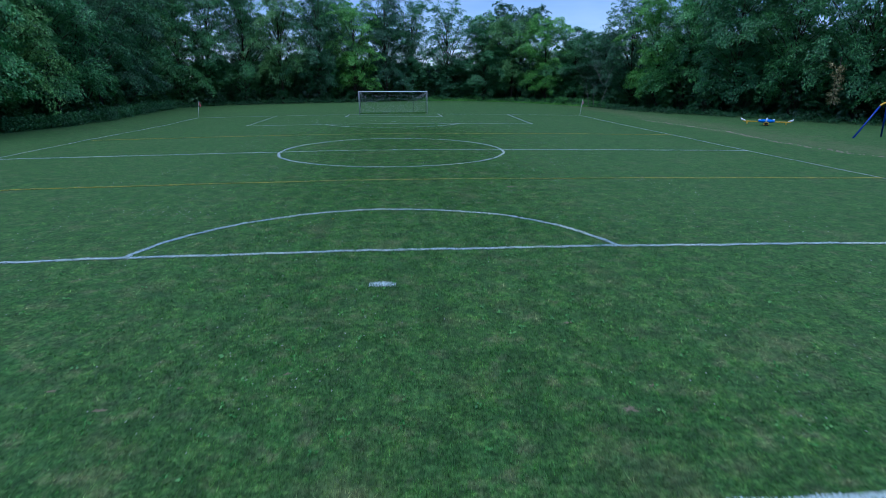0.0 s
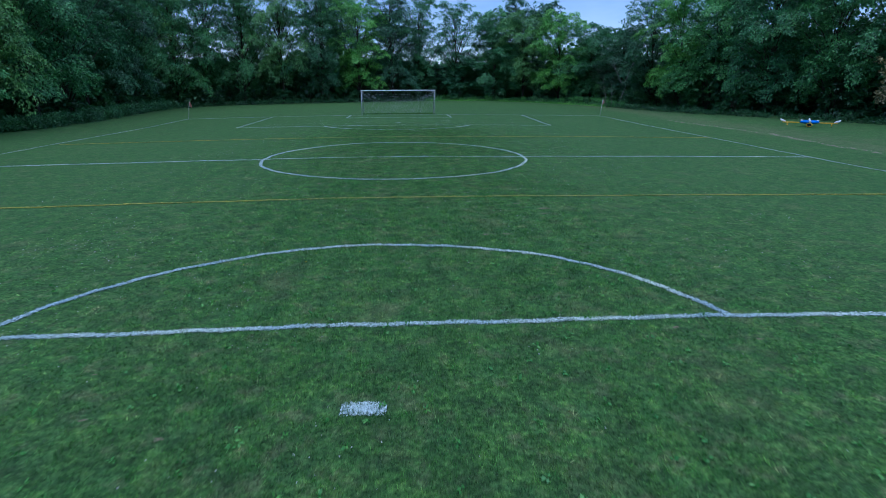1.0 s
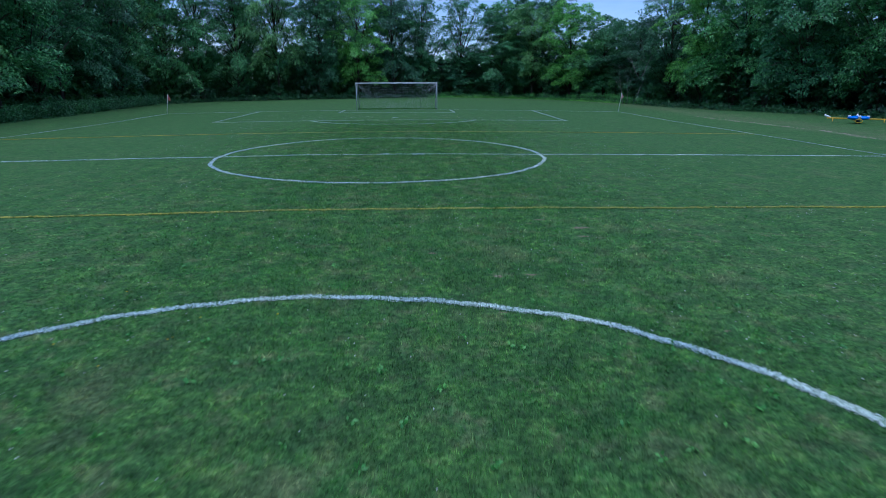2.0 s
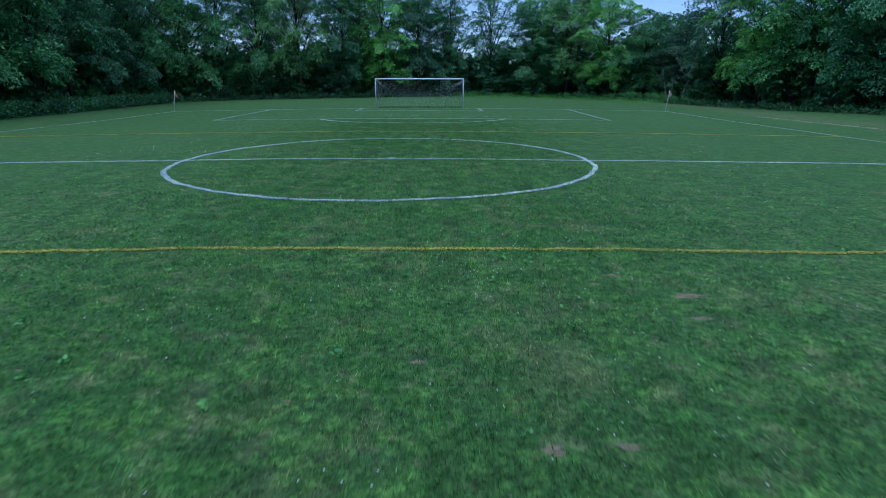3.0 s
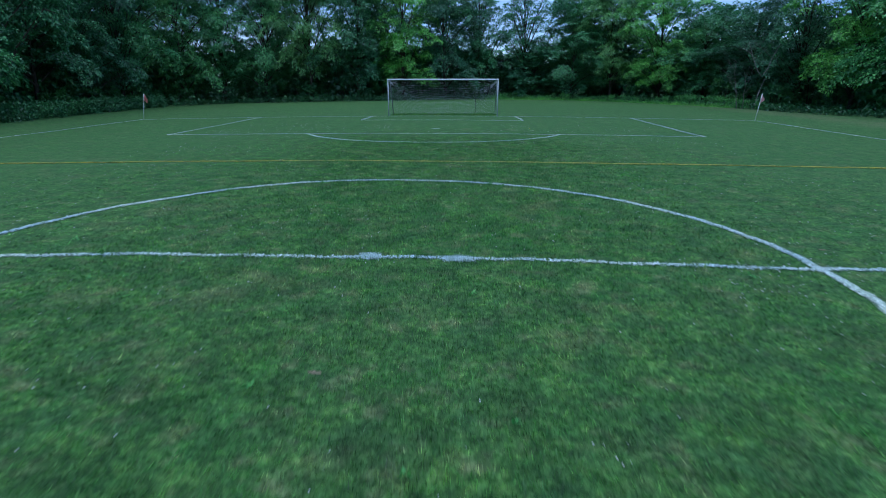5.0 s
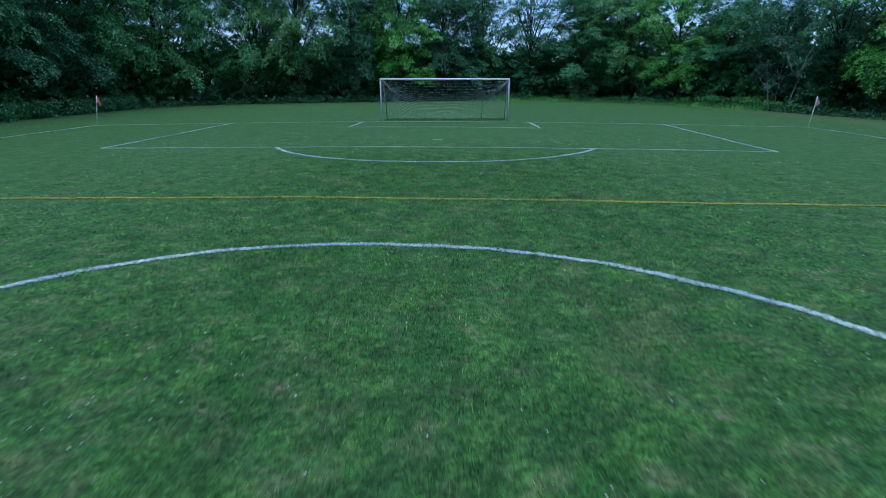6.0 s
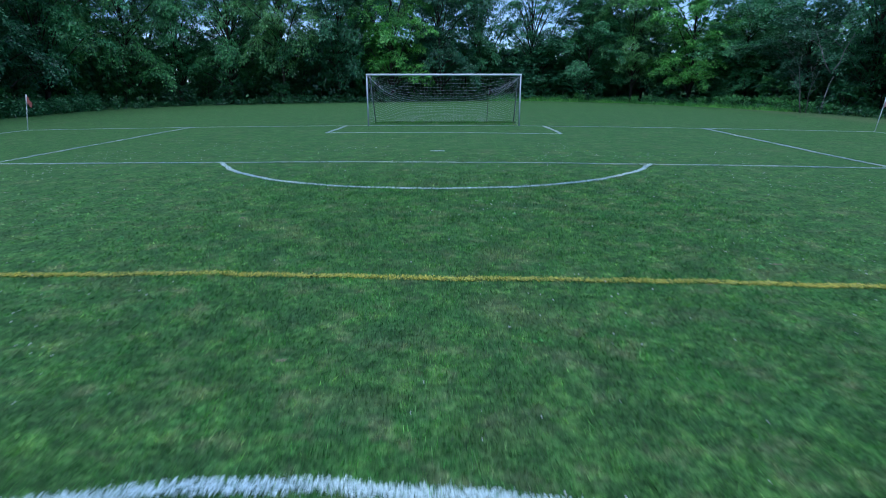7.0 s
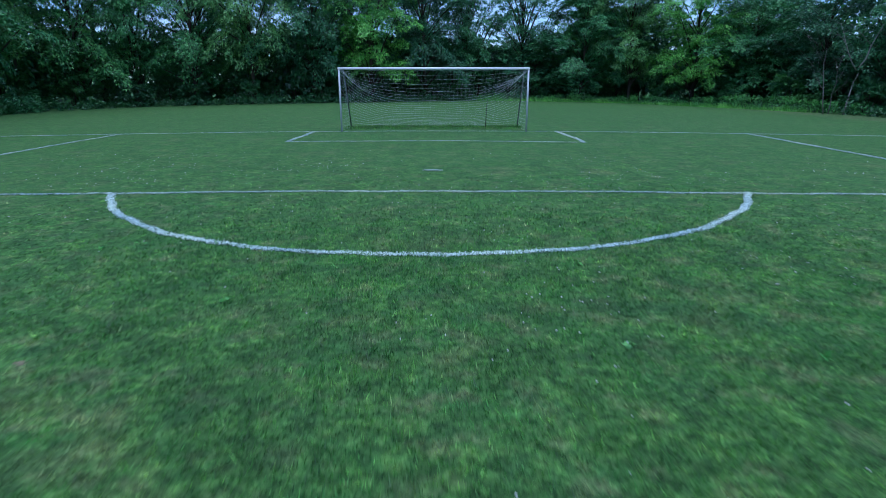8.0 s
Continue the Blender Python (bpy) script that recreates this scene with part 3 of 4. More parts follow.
def tree(name, label, seed, height, radius, base, leaf, boughs=40, per=70, size=0.19, width=0.12, fan=1.5, sag=0.9, airy=0.0, lean=(0, 0), trunk_r=0.17, full=0.36, droop=0.30, climb=0.3):
    """A tree: tapered trunk, boughs in loose tiers, and on each bough flat hanging sprays of leaves. base: foot of the crown in metres; airy: share of gaps; climb: how steeply the boughs rise."""
    rng = np.random.default_rng(seed)
    whole = thing(name, Matrix(), label, "tree", "trees along the edge of the field")

    def stem(f):
        return np.array([lean[0] * f * height + 0.25 * math.sin(3 * f + seed), lean[1] * f * height + 0.25 * math.cos(2.3 * f + seed) - 0.25, f * height])

    def reach(phi, g):
        lobed = 1 + 0.16 * math.sin(3 * phi + 5 * g + seed) + 0.14 * math.sin(5 * phi - 9 * g + 2 * seed) + 0.12 * math.sin(2 * phi + 14 * g + 3 * seed)
        return radius * math.sin(math.pi * min(1, g * 0.86 + 0.11)) ** full * lobed

    fs = np.linspace(0, 0.94, 9)
    wood = [([stem(f) - (0, 0, 0.15 if f == 0 else 0) for f in fs], [trunk_r * (1.35 if f == 0 else (1 - f) ** 0.8 + 0.06) for f in fs])]
    roots, ways, longs = [], [], []
    for i in range(boughs):
        g = ((i + rng.uniform(-1.5, 2.5)) / boughs) % 1.0
        phi = i * 2.399 + rng.uniform(-0.9, 0.9)
        long = max(1.0, reach(phi, g) * rng.choice((0.45, 0.8, 0.95, 1.1, 1.2)))
        z = base + g * (height - base) * 0.97
        rise, fall = (0.16 + 0.75 * g ** 2) * long, droop * (1.15 - 0.8 * g) * long
        foot = stem(max(0.08, (z - climb * rng.uniform(0.5, 1.5) * long) / height))
        out = np.array([math.cos(phi), math.sin(phi), 0.0])
        over = np.array([-out[1], out[0], 0.0]) * rng.uniform(-0.25, 0.25) * long

        def course(s):
            p = foot + out * long * s + over * s * s
            p[2] += (z - foot[2]) * min(1.0, 1.6 * s) + rise * math.sin(math.pi * 0.62 * s) - fall * s ** 2.2
            return p

        wood.append(([course(q) for q in (0, 0.33, 0.66, 0.97)], [trunk_r * 0.42 * (1 - 0.85 * q) * (1.15 - 0.8 * g) for q in (0, 0.33, 0.66, 0.97)]))
        count = int(2.6 * long + 3)
        for j in range(count):
            q = 0.20 + 0.80 * (j + rng.uniform(0, 1)) / count
            if math.sin(2.3 * i + 5 * q) + math.sin(1.7 * i - 3 * q + seed) < -2 + 2.6 * airy:
                continue
            ahead = course(min(1.0, q + 0.05)) - course(q - 0.05)
            ahead /= np.linalg.norm(ahead)
            side = np.cross(ahead, (0, 0, 1.0)) * (-1) ** j
            roots.append(course(q) + rng.normal(0, 0.10, 3))
            ways.append(ahead * (0.35 + 0.8 * q) + side * (1.15 - 0.85 * q) + rng.normal(0, 0.16 + 0.5 * climb, 3) + (0, 0, 0.10 + 0.25 * g))
            longs.append(fan * rng.uniform(0.6, 1.15) * (0.75 + 0.5 * math.sin(math.pi * q)))
    part("trunk", tubes("trunk", wood, BARK, 5), BARK, whole)
    roots, ways, longs = np.array(roots), np.array(ways), np.array(longs)
    roots[:, 2] = np.maximum(roots[:, 2], base * 0.8)
    v = leaf_fans(rng, roots, ways, longs, longs * rng.uniform(0.36, 0.56, len(longs)), per, size, width, sag)
    part("crown", mesh_from("crown", v, np.arange(len(v)).reshape(-1, 3), LEAF[leaf]), LEAF[leaf], whole)
    return whole


KINDS = {
    "broad": tree("tree", "broad mid-green leafy tree with hanging sprays of leaves", 21, 12.6, 4.6, 2.9, "mid", boughs=46, per=72, size=0.18, width=0.115, fan=1.6, sag=0.75),
    "dark": tree("tree", "dense dark green leafy tree at the edge of the wood", 22, 11.9, 4.4, 2.5, "dark", boughs=48, per=68, size=0.175, width=0.115, fan=1.4, sag=0.7, climb=0.45, droop=0.25),
    "bright": tree("tree", "bright yellow-green leafy tree at the edge of the wood", 23, 11.0, 3.9, 2.4, "bright", boughs=46, per=72, size=0.165, width=0.11, fan=1.2, sag=0.8, climb=0.6, droop=0.22),
    "tall": tree("tree", "tall airy tree with sky showing through its crown", 24, 13.0, 3.8, 3.4, "mid", boughs=58, per=56, size=0.165, width=0.115, fan=1.1, airy=0.10, sag=0.4, trunk_r=0.2, droop=0.08, climb=0.95, full=0.3),
    "olive": tree("tree", "olive-green leafy tree with drooping sprays", 25, 11.4, 4.3, 2.9, "olive", boughs=46, per=70, size=0.185, width=0.105, fan=1.35, sag=0.95, droop=0.28, climb=0.5),
    "mixed": tree("tree", "mid-green tree with a ragged open crown", 26, 12.8, 4.3, 2.9, "mid", boughs=50, per=60, size=0.175, width=0.115, fan=1.2, airy=0.16, sag=0.6, climb=0.7, droop=0.16, full=0.3),
    "deep": tree("tree", "shaded green tree standing deeper in the wood", 27, 12.2, 4.5, 1.0, "dark", boughs=36, per=30, size=0.34, width=0.24, fan=1.6, sag=0.7, climb=0.5),
}
USED = set()


def plant(kind, x, y, turn=0.0, scale=1.0, tall=1.0):
    m = pose(x, y, gz(x, y) - 0.03, 0, 0, turn) @ Matrix.Diagonal((scale, scale, scale * tall, 1))
    if kind in USED:
        return copy_thing(KINDS[kind], m)
    USED.add(kind)
    KINDS[kind].matrix_basis = m
    return KINDS[kind]


def woods():
    """Trees by stretches of the field's edge: kind, x, y, turn, scale, tall."""
    for row in (
        # west side
        ("broad", -32.5, 2.5, 10, 1.0, 1.05), ("mixed", -29.8, 8.5, 70, 1.0, 1.1), ("broad", -29.2, 14.0, 140, 1.0, 1.1), ("olive", -29.3, 19.5, 200, 1.0, 1.15),
        ("broad", -28.6, 24.8, 30, 0.98, 1.1), ("mixed", -28.8, 30.2, 300, 1.0, 1.1), ("broad", -29.8, 35.8, 250, 0.95, 1.05), ("dark", -30.6, 41.5, 120, 1.0, 1.05),
        ("deep", -36.0, 11.0, 330, 1.1, 1.15), ("deep", -35.5, 22.0, 90, 1.1, 1.2), ("deep", -35.5, 33.0, 20, 1.1, 1.15), ("deep", -36.5, 45.0, 210, 1.1, 1.1),
        # north-west corner and behind the goal
        ("mixed", -31.0, 47.5, 80, 1.05, 1.15), ("dark", -29.5, 57.5, 33, 1.05, 1.15), ("deep", -36.0, 53.0, 93, 1.15, 1.2), ("dark", 14.3, 64.5, 213, 0.9, 0.85), ("deep", 9.5, 66.3, 133, 0.85, 0.42), ("olive", -31.8, 53.0, 140, 1.05, 1.25), ("mixed", -26.2, 60.3, 180, 1.05, 1.15), ("dark", -21.3, 60.9, 260, 1.0, 1.15), ("olive", -16.2, 60.3, 310, 1.05, 1.2),
        ("dark", -11.0, 60.8, 190, 1.0, 1.12), ("bright", -5.6, 60.0, 40, 1.0, 1.12), ("dark", -1.0, 62.5, 15, 0.98, 1.12), ("tall", 3.0, 65.5, 100, 1.0, 1.0), ("tall", 8.8, 67.5, 200, 1.0, 0.97),
        ("tall", 15.0, 67.5, 290, 0.95, 0.93), ("tall", -8.5, 66.0, 320, 1.0, 1.05), ("tall", -23.0, 67.0, 150, 1.05, 1.15), ("mixed", -31.5, 64.5, 245, 1.1, 1.15),
        ("deep", -13.0, 68.0, 60, 1.0, 0.80), ("deep", -1.5, 69.0, 200, 1.0, 0.72), ("deep", 17.5, 70.5, 20, 0.95, 0.85), ("deep", 31.5, 60.5, 260, 0.95, 0.64), ("mixed", 27.2, 62.5, 75, 0.95, 0.66),
        ("olive", 18.6, 64.0, 230, 0.92, 0.94), ("bright", 22.6, 59.5, 170, 1.0, 0.89), ("dark", 26.5, 57.5, 50, 0.92, 0.72), ("deep", 21.0, 68.0, 150, 0.9, 0.9),
        # north-east corner and east side
        ("dark", 29.5, 52.5, 350, 0.95, 0.70), ("mixed", 31.0, 47.0, 270, 0.92, 0.98), ("bright", 31.0, 40.3, 100, 0.95, 1.0), ("broad", 32.5, 35.5, 160, 0.98, 1.08), ("dark", 35.0, 31.0, 70, 0.98, 1.1),
        ("dark", 38.6, 27.0, 10, 1.0, 1.12), ("dark", 41.0, 21.5, 110, 1.0, 1.1), ("dark", 44.0, 16.5, 220, 1.0, 1.1), ("broad", 47.5, 10.0, 330, 1.0, 1.05),
        ("deep", 37.5, 44.0, 30, 1.0, 1.0), ("deep", 40.5, 36.0, 130, 1.1, 1.12), ("deep", 46.0, 28.0, 240, 1.1, 1.15), ("deep", 51.0, 18.0, 300, 1.1, 1.1),
    ):
        plant(*row)


woods()


def shrub(seed, label, leaf, r, h, fans, per, size, width):
    """A bush: short stems and sprays of leaves down to the ground."""
    rng = np.random.default_rng(seed)
    whole = thing("bush", Matrix(), label, "bush", "undergrowth bushes below the trees")
    phi = rng.uniform(0, 2 * np.pi, fans)
    g = rng.uniform(0.05, 0.95, fans)
    rr = r * np.sqrt(1 - 0.85 * g ** 2) * rng.uniform(0.45, 1.0, fans) * (1 + 0.2 * np.sin(3 * phi + seed))
    out = np.stack([np.cos(phi), np.sin(phi), 0 * phi], 1)
    root = out * (rr * 0.55)[:, None] + np.stack([0 * g, 0 * g, g * h * 0.85], 1)
    way = out + rng.normal(0, 0.3, (fans, 3)) + np.stack([0 * g, 0 * g, 0.8 * g], 1)
    long = rng.uniform(0.4, 0.8, fans) * (h / 2) ** 0.4
    v = leaf_fans(rng, root, way, long, long * 0.5, per, size, width, 0.5)
    wood = [([(0.1 * math.cos(p), 0.1 * math.sin(p), -0.1), tuple(root[i] * 0.6), tuple(root[i])], [0.025, 0.018, 0.006]) for i, p in enumerate(phi[:9])]
    part("stem", tubes("stem", wood, BARK, 4), BARK, whole)
    part("foliage", mesh_from("foliage", v, np.arange(len(v)).reshape(-1, 3), LEAF[leaf]), LEAF[leaf], whole)
    return whole


EDGE = [(-33, -12), (-31.5, -2), (-29.8, 7), (-28.0, 15), (-26.3, 20), (-25.6, 27), (-26.6, 34), (-27.6, 43), (-27.8, 50), (-23.2, 56.6), (-14, 57.3), (-6, 57.2), (0, 60), (7.7, 63),
        (14, 63), (18, 61), (21.5, 56.5), (24.4, 51.8), (26.0, 46.7), (26.6, 40.5), (27.3, 37), (29.3, 32.6), (33.2, 26.8), (36.6, 20.5), (40.2, 16.2), (45, 8), (49, -4)]


def along_edge(step, back=0.0, seed=0, jitter=0.5):
    """Places along the edge of the wood, so far behind it."""
    rng = np.random.default_rng(seed)
    p = np.array(EDGE, float)
    d = np.linalg.norm(np.diff(p, axis=0), axis=1)
    s = np.concatenate([[0], np.cumsum(d)])
    for t in np.arange(0, s[-1], step):
        t = min(s[-1] - 0.2, max(0.2, t + rng.uniform(-jitter, jitter) * step))
        a = np.array([np.interp(t, s, p[:, i]) for i in (0, 1)])
        ends = [np.array([np.interp(q, s, p[:, i]) for i in (0, 1)]) for q in (t - 0.6 * back - 0.5, t + 0.6 * back + 0.5)]
        w = (ends[1] - ends[0]) / np.linalg.norm(ends[1] - ends[0])
        yield a + np.array([-w[1], w[0]]) * (back + rng.uniform(-0.3, 0.3)), rng


def undergrowth():
    bushes = [shrub(31, "dense dark green bush below the trees", "under", 1.6, 2.3, 60, 20, 0.23, 0.16),
              shrub(32, "low dark green bush at the wood's edge", "under", 1.3, 1.5, 50, 20, 0.21, 0.15),
              shrub(33, "tall dark leafy bush in the shade of the trees", "under", 2.0, 4.4, 90, 22, 0.27, 0.19)]
    fresh = [True] * 3
    for back, step, choice, seed in ((1.9, 4.6, (0, 1, 1), 41), (4.2, 3.6, (0, 2, 0), 42), (6.2, 2.5, (2, 2, 2), 43)):
        for at, rng in along_edge(step, back, seed):
            k = choice[int(rng.integers(0, 3))]
            if at[0] > 28 and at[1] < 40 and back < 4 and rng.uniform() < 0.6:
                continue
            sc = rng.uniform(0.8, 1.25)
            m = pose(at[0], at[1], gz(*at) - 0.02, 0, 0, rng.uniform(0, 360)) @ Matrix.Diagonal((sc, sc, sc * rng.uniform(0.85, 1.2), 1))
            if fresh[k]:
                bushes[k].matrix_basis, fresh[k] = m, False
            else:
                copy_thing(bushes[k], m)
    for x, y in ((4.0, 65.2), (5.6, 66.8), (1.6, 64.6), (2.8, 67.2)):
        copy_thing(bushes[2], pose(x, y, gz(x, y) - 0.02, 0, 0, 40 * x))


undergrowth()


def weeds_belt():
    """Knee-high weeds and uncut grass along the foot of the wood."""
    rng = np.random.default_rng(51)
    clumps = []
    for at, _ in along_edge(0.33, 0.3, 52, 0.5):
        x, y = at + rng.normal(0, 0.3, 2)
        tall = 0.85 if x < -20 and y < 47 else 0.45
        clumps.append((x, y, gz(x, y) + tall * rng.uniform(0.3, 0.8), rng.uniform(0.22, 0.40)))
        clumps.append((x + rng.normal(0, 0.3), y + rng.normal(0, 0.3), gz(x, y) + 0.12, rng.uniform(0.2, 0.32)))
    me = crown_mesh("weeds", rng, clumps, 30, 0.17, 0.085, 0.3, LEAF["under"], flat=0.9)
    tagged(new("weeds", me), "knee-high green weeds along the foot of the wood", "weeds", kind="stuff")


weeds_belt()


def uncut_belt():
    """Long fresh grass and weeds between the wood and the mown field on the north side, and the bank of weeds along the west side."""
    rng = np.random.default_rng(57)
    spots, fresh, bank = [], [], []
    for at, _ in along_edge(0.004, -0.2, 58, 0.5):
        if 4 < at[0] < 25.5 and at[1] > 42 and math.sin(at[0] * 1.3) + math.sin(at[0] * 3.1) > -1.2:
            spots.append(at + rng.normal(0, 0.40, 2) - (0, 0.4))
    for at, _ in along_edge(0.22, 0.2, 59, 0.5):
        x, y = at + rng.normal(0, 0.35, 2)
        if 4 < x < 26.5 and y > 42:
            high = 0.42 + 0.18 * math.sin(x * 1.1) + (0.25 if 22 < x else 0)
            fresh += [(x, y, gz(x, y) + high * q, rng.uniform(0.22, 0.36)) for q in (0.3, 0.9)]
        elif x < -20 and y < 50:
            bank += [(x + rng.normal(0, 0.2), y + rng.normal(0, 0.2), gz(x, y) + q, rng.uniform(0.26, 0.40)) for q in (0.2, 0.5, 0.80)]
    v, f = blades(rng, np.array(spots), 0.34, 0.024, 1.1)
    tagged(new("long_grass", mesh_from("long_grass", v, f, LEAF["bright"])), "long fresh green grass along the wood's foot", "grass", kind="stuff")
    tagged(new("fresh_weeds", crown_mesh("fresh_weeds", rng, fresh, 34, 0.15, 0.075, 0.3, LEAF["weed"], flat=0.9)), "fresh green weeds along the foot of the wood", "weeds", kind="stuff")
    tagged(new("weed_bank", crown_mesh("weed_bank", rng, bank, 40, 0.15, 0.085, 0.3, LEAF["bank"], flat=0.9)), "waist-high bank of dark green weeds below the trees", "weeds", kind="stuff")


uncut_belt()


def deep_wood():
    """The wood goes on behind the first trees: a close, dark thicket of leaves. Added clumps behind it block light."""
    rng = np.random.default_rng(53)
    clumps = []
    for back in (9.5, 12.5, 15.5):
        for at, _ in along_edge(1.5, back, 54 + int(back), 0.6):
            low = 0.72 if at[1] > 56 and at[0] < 16 else 1.0
            for z in np.concatenate([rng.uniform(0.4, 5.0, 7), rng.uniform(5.0, 8.0, 3)]) * low:
                clumps.append((at[0] + rng.normal(0, 0.8), at[1] + rng.normal(0, 0.8), gz(*at) + z, rng.uniform(0.8, 1.5)))
    me = crown_mesh("thicket", rng, clumps, 18, 0.68, 0.52, 0.5, LEAF["dark"], flat=0.8)
    # Added belt of large leaves that keeps backlight and sky out of the wood.
    far = []
    for at, _ in along_edge(1.6, 19.5, 77, 0.6):
        for z in rng.uniform(0.3, 5.6, 6):
            far.append((at[0] + rng.normal(0, 1.2), at[1] + rng.normal(0, 1.2), gz(*at) + z, rng.uniform(1.2, 2.0)))
    tagged(new("far_thicket", crown_mesh("far_thicket", rng, far, 26, 1.0, 0.8, 0.5, LEAF["dark"], flat=0.8)), "leafy thicket added behind the wood to block backlight", "thicket", kind="stuff")
    tagged(new("thicket", me), "close dark green thicket deeper in the wood", "thicket", kind="stuff")


deep_wood()


# ---- goal ----
def goal():
    """Full goal with two white posts and a bar, slanting grey stays at the back and a sagging net."""
    g0 = 27.86
    z0 = gz(0, g0)
    g = thing("football_goal", pose(0, g0, z0), "white metal football goal with a sagging white net", "goal")
    hw, hh, r = 3.2, 2.115, 0.037
    for s in (-1, 1):
        part("post", tube(bmesh.new(), [(s * hw, 0, -0.05), (s * hw, 0, hh - r)], 0.031, 16), GOAL_WHITE_SHADED, g, "metal post, white paint darkened for shade")
    part("crossbar", tube(bmesh.new(), [(-hw - r, 0, hh - r), (hw + r, 0, hh - r)], r, 16), GOAL_WHITE, g)
    top, deep = 0.95, 2.15
    for s in (-1, 1):
        part("stay", tube(bmesh.new(), [(s * (hw - 0.02), 0.03, hh - 0.08), (s * (hw - 0.02), top - 0.12, hh - 0.10), (s * (hw - 0.02), top, hh - 0.20), (s * (hw - 0.02), deep, 0.03)], 0.024, 10), GOAL_GREY, g, "grey metal stay")

    def back(u, v):
        """The main net: bar to seam over eight meshes, seam to ground over fifteen."""
        x = -hw + 2 * hw * u
        e = abs(2 * u - 1) ** 4
        seam = Vector((x, 1.25 - 0.30 * e, 0.98 + 0.97 * e))
        bar, foot = Vector((x, 0.03, hh - 0.09)), Vector((x, deep - 0.04 * (1 - e), 0.03))
        if v < 8 / 23:
            q = v * 23 / 8
            p = bar.lerp(seam, q)
            p.z -= 0.07 * (1 - e) * math.sin(math.pi * q)
        else:
            q = (v * 23 - 8) / 15
            p = seam.lerp(foot, q)
            p.z -= 0.10 * (1 - e) * math.sin(math.pi * q)
        return p + Vector((0, 0.015 * math.sin(u * 37 + v * 5), 0.012 * math.sin(u * 23 + v * 9)))

    def cords(name, fn, nu, nv, lines, r=0.003):
        bm = bmesh.new()
        for i in range(nu + 1):
            tube(bm, [fn(i / nu, j / nv) for j in range(nv + 1)], r * 0.46, 3, False)
        for j in range(nv + 1):
            tube(bm, [fn(i / nu, j / nv) for i in range(nu + 1)], r * (1.5 if j in lines else 1), 3, False)
        return bm

    net = part("net", cords("net", back, 46, 23, (8,)), NET_CORD, g, "sagging white cord net", False)
    for s in (-1, 1):
        def side(u, v, s=s):
            z = v * (hh - 0.12) + 0.03
            far = deep + (top - deep) * min(1, z / (hh - 0.2))
            return Vector((s * (hw - 0.01) - s * 0.05 * math.sin(math.pi * u), 0.03 + u * far, z - 0.10 * math.sin(math.pi * u) * v))
        part("side_net", cords("side_net", side, 10, 16, ()), NET_CORD, net, smooth=False)
    # gathered net hanging in folds from the upper corners
    rng = np.random.default_rng(63)
    for s, folds in ((-1, 2), (1, 7)):
        bm = bmesh.new()
        for k in range(folds):
            reach, drop, deeper = rng.uniform(0.7, 1.5), rng.uniform(0.55, 0.85), rng.uniform(0.5, 0.9)
            line = [(s * (hw - 0.06 - reach * q), 0.12 + deeper * q, hh - 0.14 - drop * q ** 0.75 + 0.02 * math.sin(9 * q + k)) for q in np.linspace(0, 1, 9)]
            tube(bm, line, 0.0026, 3, False)
        part("net_fold", bm, NET_CORD, net, smooth=False)
    # Dark strap hanging at the net, built as a stiff rod from the ground.
    rod = thing("net_prop", pose(1.93, g0 + 1.75, gz(1.93, g0 + 1.75)), "thin black strap hanging at the goal net", "rod")
    part("rod", tube(bmesh.new(), [(0, 0, -0.05), (0.01, -0.08, 0.5), (0.03, -0.2, 1.02)], 0.014, 8), BLACK_STRAP, rod)
    part("tip", tube(bmesh.new(), [(0.03, -0.2, 1.02), (0.031, -0.206, 1.05)], 0.018, 8), BLACK_STRAP, rod)


goal()


def goal_grass():
    """Longer, uncut grass below the goal's net."""
    rng = np.random.default_rng(61)
    xy = np.concatenate([np.stack([rng.uniform(-3.3, 3.3, 5000), 29.95 + rng.normal(0, 0.16, 5000)], 1), np.stack([rng.uniform(-3.2, 3.2, 5000), rng.uniform(28.6, 30.0, 5000)], 1)])
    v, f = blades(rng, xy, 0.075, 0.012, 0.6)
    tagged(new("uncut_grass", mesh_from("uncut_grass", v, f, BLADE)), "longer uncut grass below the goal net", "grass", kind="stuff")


goal_grass()


